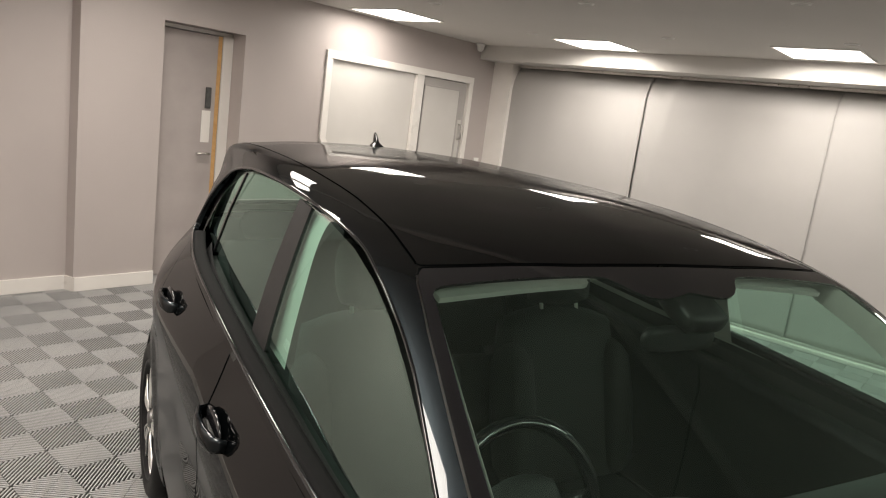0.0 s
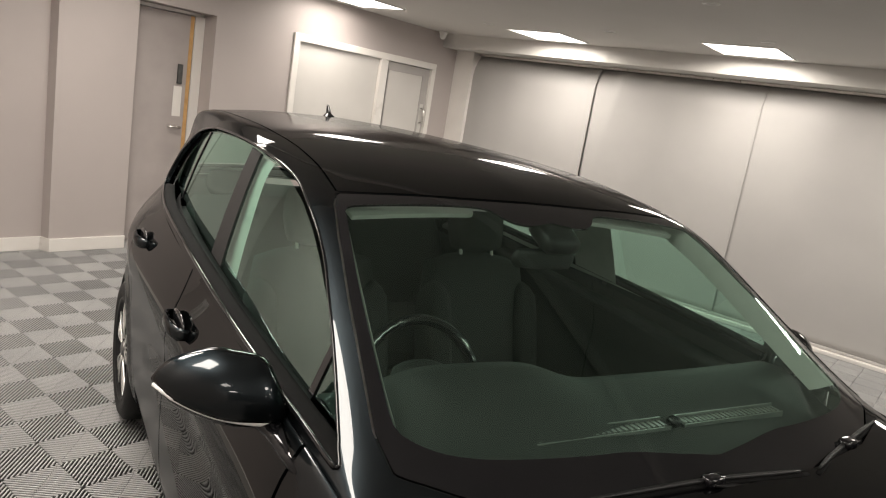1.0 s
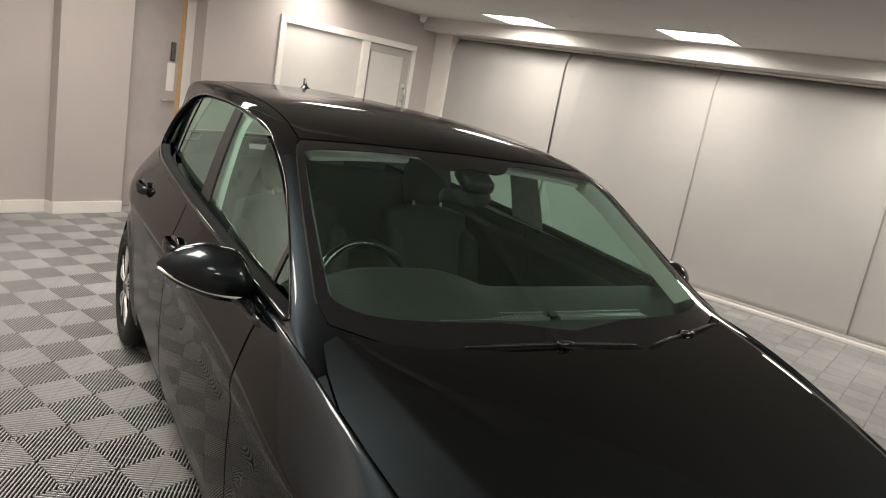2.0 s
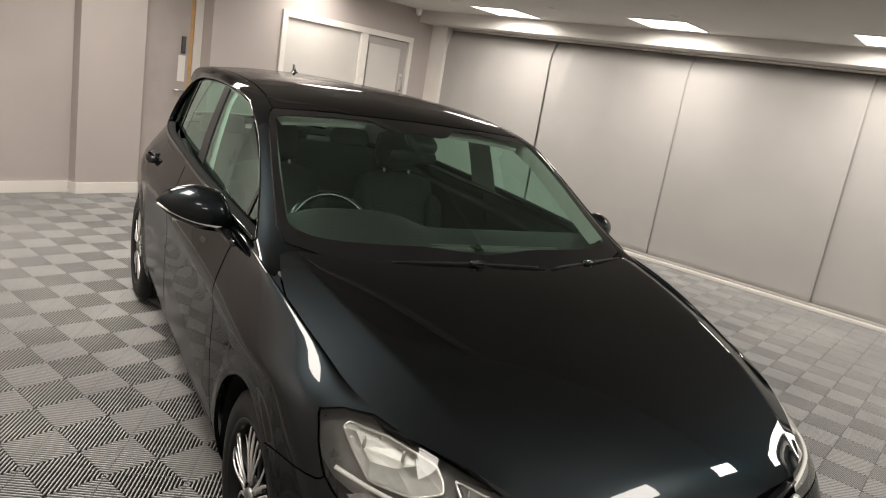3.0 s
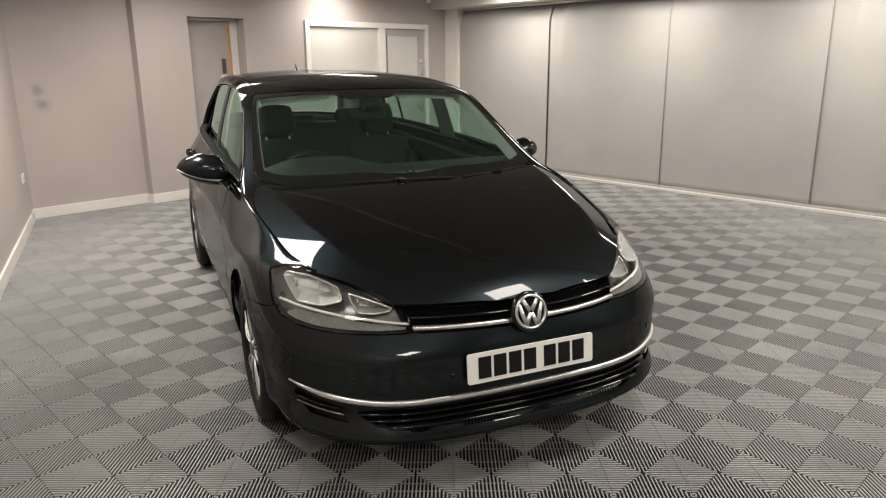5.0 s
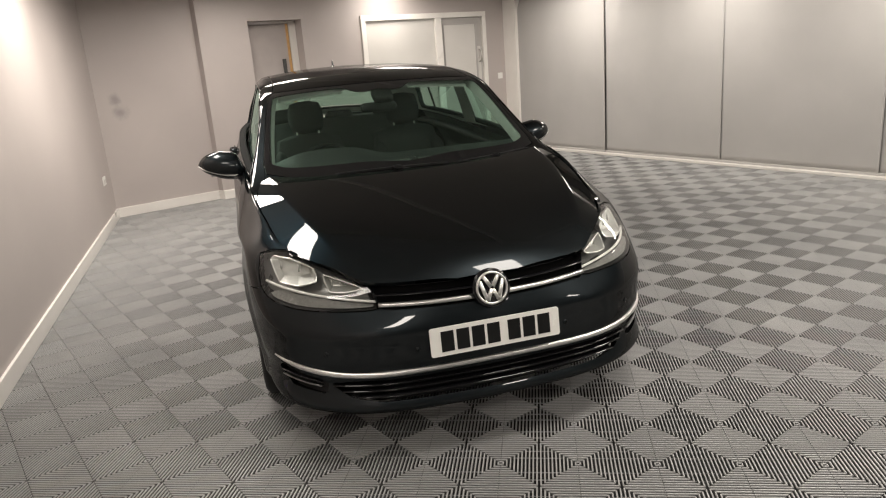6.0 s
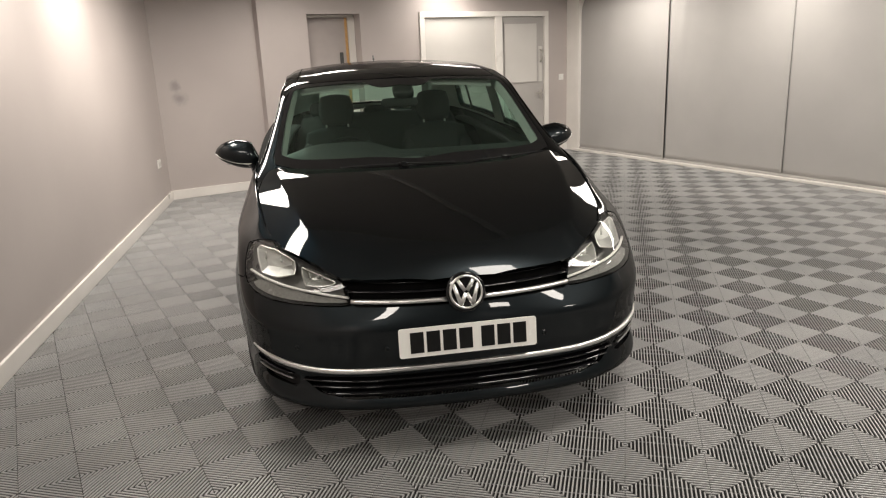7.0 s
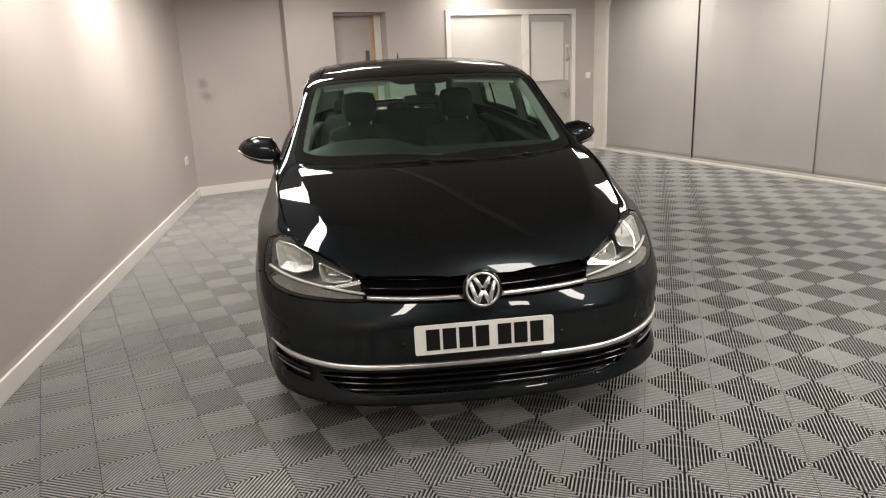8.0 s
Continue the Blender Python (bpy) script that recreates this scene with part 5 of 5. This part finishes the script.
def seat(car, x, label):
    """A front seat: cushion, backrest with bolsters, headrest on two posts."""
    st = new("seat")
    st.parent = car
    st.matrix_local = pose(x, 1.36, 0.205)
    tagged(st, label)
    bm = bmesh.new()
    bulge_block(bm, (-0.25, -0.30, 0.10), (0.25, 0.26, 0.28), 4, 0.45)
    part("cushion", bm, M_CLOTH, st)
    lean = pose(0, 0.22, 0.22, -17)
    bm = bmesh.new()
    bulge_block(bm, (-0.235, -0.06, 0.0), (0.235, 0.08, 0.62), 5, 0.42, lean)
    for k in (-1, 1):
        bulge_block(bm, (min(k * 0.16, k * 0.255), -0.115, 0.05), (max(k * 0.16, k * 0.255), 0.06, 0.50), 4, 0.6, lean)
    part("backrest", bm, M_CLOTH, st)
    bm = bmesh.new()
    bulge_block(bm, (-0.115, -0.075, 0.635), (0.115, 0.045, 0.845), 5, 0.55, lean)
    part("headrest", bm, M_CLOTH, st)
    for k in (-1, 1):
        bm = bmesh.new()
        sweep(bm, [lean @ Vector((k * 0.075, -0.02, 0.57)), lean @ Vector((k * 0.075, -0.02, 0.70))], 0.012, 0.012, up=(0, 1, 0))
        part("headrest_post", bm, M_STEEL, st, "steel headrest post")


def cabin(car):
    seat(car, -0.36, "charcoal cloth driver's seat with headrest")
    seat(car, 0.33, "charcoal cloth passenger seat with headrest")
    bench = new("rear_bench")
    bench.parent = car
    tagged(bench, "charcoal cloth rear bench with three headrests")
    bm = bmesh.new()
    bulge_block(bm, (-0.66, 1.98, 0.42), (0.66, 2.46, 0.60), 6, 0.3)
    part("cushion", bm, M_CLOTH, bench)
    bm = bmesh.new()
    bulge_block(bm, (-0.66, -0.08, 0.0), (0.66, 0.08, 0.58), 8, 0.3, pose(0, 2.47, 0.50, -22))
    part("backrest", bm, M_CLOTH, bench)
    for x, w, h in ((-0.42, 0.13, 0.10), (0.0, 0.11, 0.05), (0.42, 0.13, 0.10)):
        bm = bmesh.new()
        bulge_block(bm, (x - w, -0.05, 0.575), (x + w, 0.05, 0.59 + h), 4, 0.5, pose(0, 2.47, 0.50, -22))
        part("headrest", bm, M_CLOTH, bench)
    # trim along the screen's sides and head, and the door sills
    head = [(0.20, 0.985), (0.575, 0.968), (0.575, 1.06), (0.20, 1.06)]
    for side in (-1, 1):
        w, k = clip(*grid(GH), inside(head, (0, 1)))
        panel("sun_visor", *mirrored(w + np.array((0, 0.022, -0.030)), k, side), M_TRIM_PALE, car, "pale grey folded sun visor", lip=0.012)
        bm = bmesh.new()
        rows = []
        for x, yy in ((0.684, 0.41), (0.676, 0.50), (0.662, 0.61), (0.647, 0.72), (0.627, 0.85), (0.604, 0.98), (0.592, 1.04)):
            p = on_skin(GH, (0, 1), (x, yy))
            rows.append([bm.verts.new((side * (x - a), p[1] + b, p[2] - c)) for a, b, c in ((0.0, 0.0, 0.006), (0.006, 0.015, 0.018), (0.012, 0.035, 0.034), (0.015, 0.055, 0.046))])
        for p, q in zip(rows, rows[1:]):
            for i in range(3):
                bm.faces.new((p[i], p[i + 1], q[i + 1], q[i]))
        bmesh.ops.recalc_face_normals(bm, faces=bm.faces[:])
        part("screen_pillar_trim", bm, M_TRIM_PALE, car, "pale grey trim along the windscreen pillar")
        yy = np.linspace(0.48, 2.55, 24)
        bx, bz = belt(yy)
        bm = bmesh.new()
        sweep(bm, [(side * (a - 0.085), b, c - 0.078) for a, b, c in zip(bx, yy, bz)], 0.10, 0.036)
        part("door_sill", bm, M_DASH, car, "dark soft inner window sill")
    bm = bmesh.new()
    box(bm, (-0.62, 2.72, 1.0), (0.62, 3.22, 1.02), 0.005)
    part("parcel_shelf", bm, M_CLOTH, car, "dark parcel shelf")
    # dashboard: a swept section with a cowl over the dials
    bm = bmesh.new()
    prof = [(0.20, 0.86), (0.24, 0.905), (0.36, 0.935), (0.50, 0.968), (0.60, 0.985), (0.66, 0.975), (0.70, 0.93), (0.70, 0.70), (0.66, 0.60)]
    rows = []
    for x in np.linspace(-0.74, 0.74, 50):
        hump = 0.058 * math.exp(-((x + 0.37) / 0.25) ** 4)
        curve = 0.10 * (abs(x) / 0.74) ** 2.5
        rows.append([bm.verts.new((x, yy + curve * (1 if yy < 0.5 else 0.2), zz + hump * max(0, min(1, (yy - 0.40) / 0.2)) * (zz > 0.8))) for yy, zz in prof])
    for p, q in zip(rows, rows[1:]):
        for i in range(len(prof) - 1):
            bm.faces.new((p[i], p[i + 1], q[i + 1], q[i]))
    bmesh.ops.recalc_face_normals(bm, faces=bm.faces[:])
    dash = part("dashboard", bm, M_DASH, car, "dark soft-touch dashboard top")
    for a, b in ((-0.345, 0.045), (0.10, 0.475)):
        bm = bmesh.new()
        for i in range(22):
            x = a + (b - a) * (i + 0.5) / 22
            box(bm, (x - 0.005, 0.418, 0.936), (x + 0.005, 0.444, 0.9565))
        box(bm, (a - 0.004, 0.411, 0.936), (b + 0.004, 0.415, 0.9555))
        box(bm, (a - 0.004, 0.447, 0.936), (b + 0.004, 0.451, 0.9620))
        part("defrost_vent", bm, M_LAMPGREY, dash, "row of pale defroster slots", smooth=False)
    bm = bmesh.new()
    bulge_block(bm, (0.056, 0.412, 0.944), (0.086, 0.442, 0.972), 3, 0.9)
    part("light_sensor", bm, M_GLOSSBLACK, dash, "small dark sensor dome")
    # steering wheel
    wheel_ob = new("steering_wheel")
    wheel_ob.parent = car
    wheel_ob.matrix_local = pose(-0.335, 0.93, 0.85, -24)
    tagged(wheel_ob, "black leather steering wheel with bright inlay")
    bm = bmesh.new()
    ring = [(0.183 * math.cos(2 * math.pi * i / 40), 0, 0.183 * math.sin(2 * math.pi * i / 40)) for i in range(40)]
    sweep(bm, ring, 0.030, 0.030, up=(0, 1, 0), closed=True)
    part("rim", bm, M_GLOSSBLACK, wheel_ob, "black leather rim")
    bm = bmesh.new()
    bulge_block(bm, (-0.085, -0.03, -0.075), (0.085, 0.035, 0.07), 4, 0.7)
    part("hub", bm, M_DASH, wheel_ob)
    for a in (0.0, math.pi, -math.pi / 2):
        bm = bmesh.new()
        sweep(bm, [(0.06 * math.cos(a), 0.01, 0.06 * math.sin(a)), (0.18 * math.cos(a), 0, 0.18 * math.sin(a))], 0.05, 0.018, up=(0, 1, 0))
        part("spoke", bm, M_GLOSSBLACK, wheel_ob)
    # inside mirror and its sensor housing
    mir = new("inside_mirror")
    mir.parent = car
    mir.matrix_local = pose(-0.004, 0.925, 1.222)
    tagged(mir, "black interior mirror under a sensor housing")
    bm = bmesh.new()
    bulge_block(bm, (-0.105, -0.018, -0.028), (0.105, 0.010, 0.028), 4, 0.45)
    part("shell", bm, M_INK, mir)
    bm = bmesh.new()
    bulge_block(bm, (-0.06, -0.05, 0.05), (0.06, 0.07, 0.10), 4, 0.4, pose(0.025, 0.02, -0.005, 26))
    sweep(bm, [(0, 0.0, 0.02), (0, 0.0, 0.08)], 0.03, 0.03, up=(0, 1, 0))
    part("sensor_housing", bm, M_INK, mir)
    # two flat wipers end to end along the glass base
    for run, cut, tail in (([(-0.425, 0.206, 0.958), (-0.25, 0.197, 0.960), (-0.08, 0.190, 0.960), (0.06, 0.176, 0.959), (0.20, 0.160, 0.958)], 2, [(0.05, 0.170, 0.944), (0.20, 0.178, 0.925)]),
                           ([(0.225, 0.154, 0.957), (0.34, 0.192, 0.957), (0.46, 0.226, 0.958), (0.58, 0.256, 0.964), (0.690, 0.282, 0.968)], 2, [(0.56, 0.246, 0.950), (0.70, 0.290, 0.935)])):
        wip = new("wiper")
        wip.parent = car
        wip.matrix_local = pose(0, 0, -0.004)
        tagged(wip, "black flat windscreen wiper lying at the glass base")
        fine = natural([0, 1, 2, 3, 4], run, np.linspace(0, 4, 25))
        bm = bmesh.new()
        sweep(bm, [tuple(q) for q in fine], 0.017, 0.009, taper=lambda t: 0.7 + 0.3 * min(1, 14 * min(t, 1 - t)))
        part("blade", bm, M_RUBBER, wip)
        bm = bmesh.new()
        sweep(bm, [(q[0], q[1] + 0.003, q[2] + 0.008) for q in fine[1:-1]], 0.010, 0.009, taper=lambda t: 0.5 + 0.5 * min(1, 6 * min(t, 1 - t)))
        part("spoiler", bm, M_BLACK_PL, wip, "thin spoiler along the blade")
        c = run[cut]
        bm = bmesh.new()
        bulge_block(bm, (c[0] - 0.026, c[1] - 0.016, c[2] - 0.002), (c[0] + 0.024, c[1] + 0.012, c[2] + 0.020), 3, 0.35)
        part("coupling", bm, M_GLOSSBLACK, wip, "glossy black clip between arm and blade")
        bm = bmesh.new()
        sweep(bm, [(c[0] - 0.01, c[1] - 0.008, c[2] + 0.006)] + tail, 0.018, 0.010)
        part("arm", bm, M_INK, wip)
    # roof aerial: a low foot with a leaning fin
    bm = bmesh.new()
    rings = []
    for t, wd, l, dy in ((0, 0.026, 0.062, 0), (0.006, 0.024, 0.058, 0.002), (0.013, 0.015, 0.046, 0.008), (0.020, 0.009, 0.032, 0.016), (0.036, 0.007, 0.022, 0.026), (0.052, 0.005, 0.014, 0.035), (0.060, 0.003, 0.007, 0.040)):
        rings.append([bm.verts.new((wd * math.cos(a), dy + l * math.sin(a), t)) for a in np.linspace(0, 2 * math.pi, 16, endpoint=False)])
    for p, q in zip(rings, rings[1:]):
        for i in range(16):
            bm.faces.new((p[i], p[(i + 1) % 16], q[(i + 1) % 16], q[i]))
    bm.faces.new(rings[-1])
    part("aerial", bm, M_GLOSSBLACK, car, "black shark-fin roof aerial", m=pose(0, 2.72, float(on_skin(GH, (0, 1), (0.01, 2.72))[2]) - 0.004))


CAR = new("car")
tagged(CAR, "black five-door hatchback car parked on the ribbed tiles", "car")
bumper = car_body(CAR)
side_glass(CAR)
front_face(CAR, bumper)
headlamps(CAR)
for wx, wy in ((-0.768, AXLE_F - 0.03), (0.768, AXLE_F - 0.03), (-0.775, AXLE_R), (0.775, AXLE_R)):
    wheel(CAR, wx, wy)
underbody(CAR)
mirrors(CAR)
cabin(CAR)
CAR.matrix_world = pose(-0.012, 0, 0)


# ---- the floor's ribbed tiles, last ----
def rib_mesh(turn):
    """One square field of a tile: bars at 45 degrees to its edges on a thin web."""
    n, v, f = 20, [], []
    d = (TILE - 0.002) / math.sqrt(2)
    pitch = 2 * d / n
    c, s = math.cos(radians(turn)), math.sin(radians(turn))

    def bar(q0, q1, near, far, z0, z1):
        # rounded bar: upright sides, a slanted shoulder, a flat crown; near and far: its ends on either long side
        b = len(v)
        e = 0.0012
        (a0, b0), (a1, b1) = near, far
        k = min(e, 0.4 * (b0 - a0), 0.4 * (b1 - a1))
        low = [(a0, q0), (b0, q0), (b1, q1), (a1, q1)]
        top = [(a0 + k, q0 + e), (b0 - k, q0 + e), (b1 - k, q1 - e), (a1 + k, q1 - e)]
        for ring, z in ((low, z0), (low, z1 - 0.0032), (top, z1)):
            v.extend((x * c - y * s, x * s + y * c, z) for x, y in ring)
        for k in (b, b + 4):
            f.extend((k + i, k + (i + 1) % 4, k + 4 + (i + 1) % 4, k + 4 + i) for i in range(4))
        f.append((b + 8, b + 9, b + 10, b + 11))
    for i in range(n):
        q = -d + (i + 0.5) * pitch
        q0, q1 = q - 0.222 * pitch, q + 0.222 * pitch
        p0, p1 = max(d - abs(q0), 0.0015), max(d - abs(q1), 0.0015)
        if turn < 0 and min(p0, p1) > 0.006:         # the joint between two tiles runs across these ribs
            bar(q0, q1, (0.0004, p0), (0.0004, p1), -0.013, 0.0)
            bar(q0, q1, (-p0, -0.0004), (-p1, -0.0004), -0.013, 0.0)
        else:
            bar(q0, q1, (-p0, p0), (-p1, p1), -0.013, 0.0)
    for k in (-2, -1, 1, 2):                         # low webs under the ribs
        a = k * d / 3
        bar(abs(a) * 0.98 - d, d - abs(a) * 0.98, (a - 0.0013, a + 0.0013), (a - 0.0013, a + 0.0013), -0.013, -0.0085)
    return v, f


def tiles():
    c, s = math.cos(radians(ROOM)), math.sin(radians(ROOM))
    kinds = [rib_mesh(45), rib_mesh(-45)]
    meshes = []
    for v, f in kinds:
        me = bpy.data.meshes.new("floor_tile")
        me.from_pydata(v, [], f)
        me.materials.append(M_TILE)
        # upright sides take the darker colour that paints in groove shade
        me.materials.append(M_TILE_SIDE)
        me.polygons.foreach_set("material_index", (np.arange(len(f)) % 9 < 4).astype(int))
        meshes.append(me)
    spots = []
    for i in range(-60, 60):
        for j in range(-60, 60):
            u, v = -0.046 + (i + 0.5) * TILE, 0.048 + (j + 0.5) * TILE
            x, y = u * c - v * s, u * s + v * c
            if v > RECESS + 0.1 or y < -6.7 or x < -2.146 - 0.0204 * y - 0.14 or (x - 3.33) * 0.9426 + (y - 6.93) * 0.334 > 0.12:
                continue
            spots.append(((i + j) % 2, u, v, math.hypot(x - 0.1, y + 1.2)))
    spots.sort(key=lambda p: p[3])
    floor = bpy.data.objects["floor"]
    for k, u, v, _ in spots[:300]:
        ob = new("floor_tile", meshes[k])
        ob.parent = floor
        ob.matrix_local = UV @ pose(u, v, 0)
    verts, faces = [], []
    data = [(np.array(v), np.array(f)) for v, f in kinds]
    base = 0
    for k, u, v, _ in spots[300:]:
        a, b = data[k]
        verts.append(a + np.array((u, v, 0)))
        faces.append(b + base)
        base += len(a)
    me = bpy.data.meshes.new("floor_tiles_far")
    me.from_pydata(np.concatenate(verts).tolist(), [], np.concatenate(faces).tolist())
    me.materials.append(M_TILE)
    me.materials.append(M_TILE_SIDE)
    me.polygons.foreach_set("material_index", (np.arange(len(me.polygons)) % 9 < 4).astype(int))     # nine faces a bar, its four upright sides first, in the groove-shade colour
    ob = new("floor_tiles_far", me)
    ob.parent = floor
    ob.matrix_local = UV
    tagged(ob, "grey ribbed interlocking plastic floor tiles", kind="stuff")


tiles()
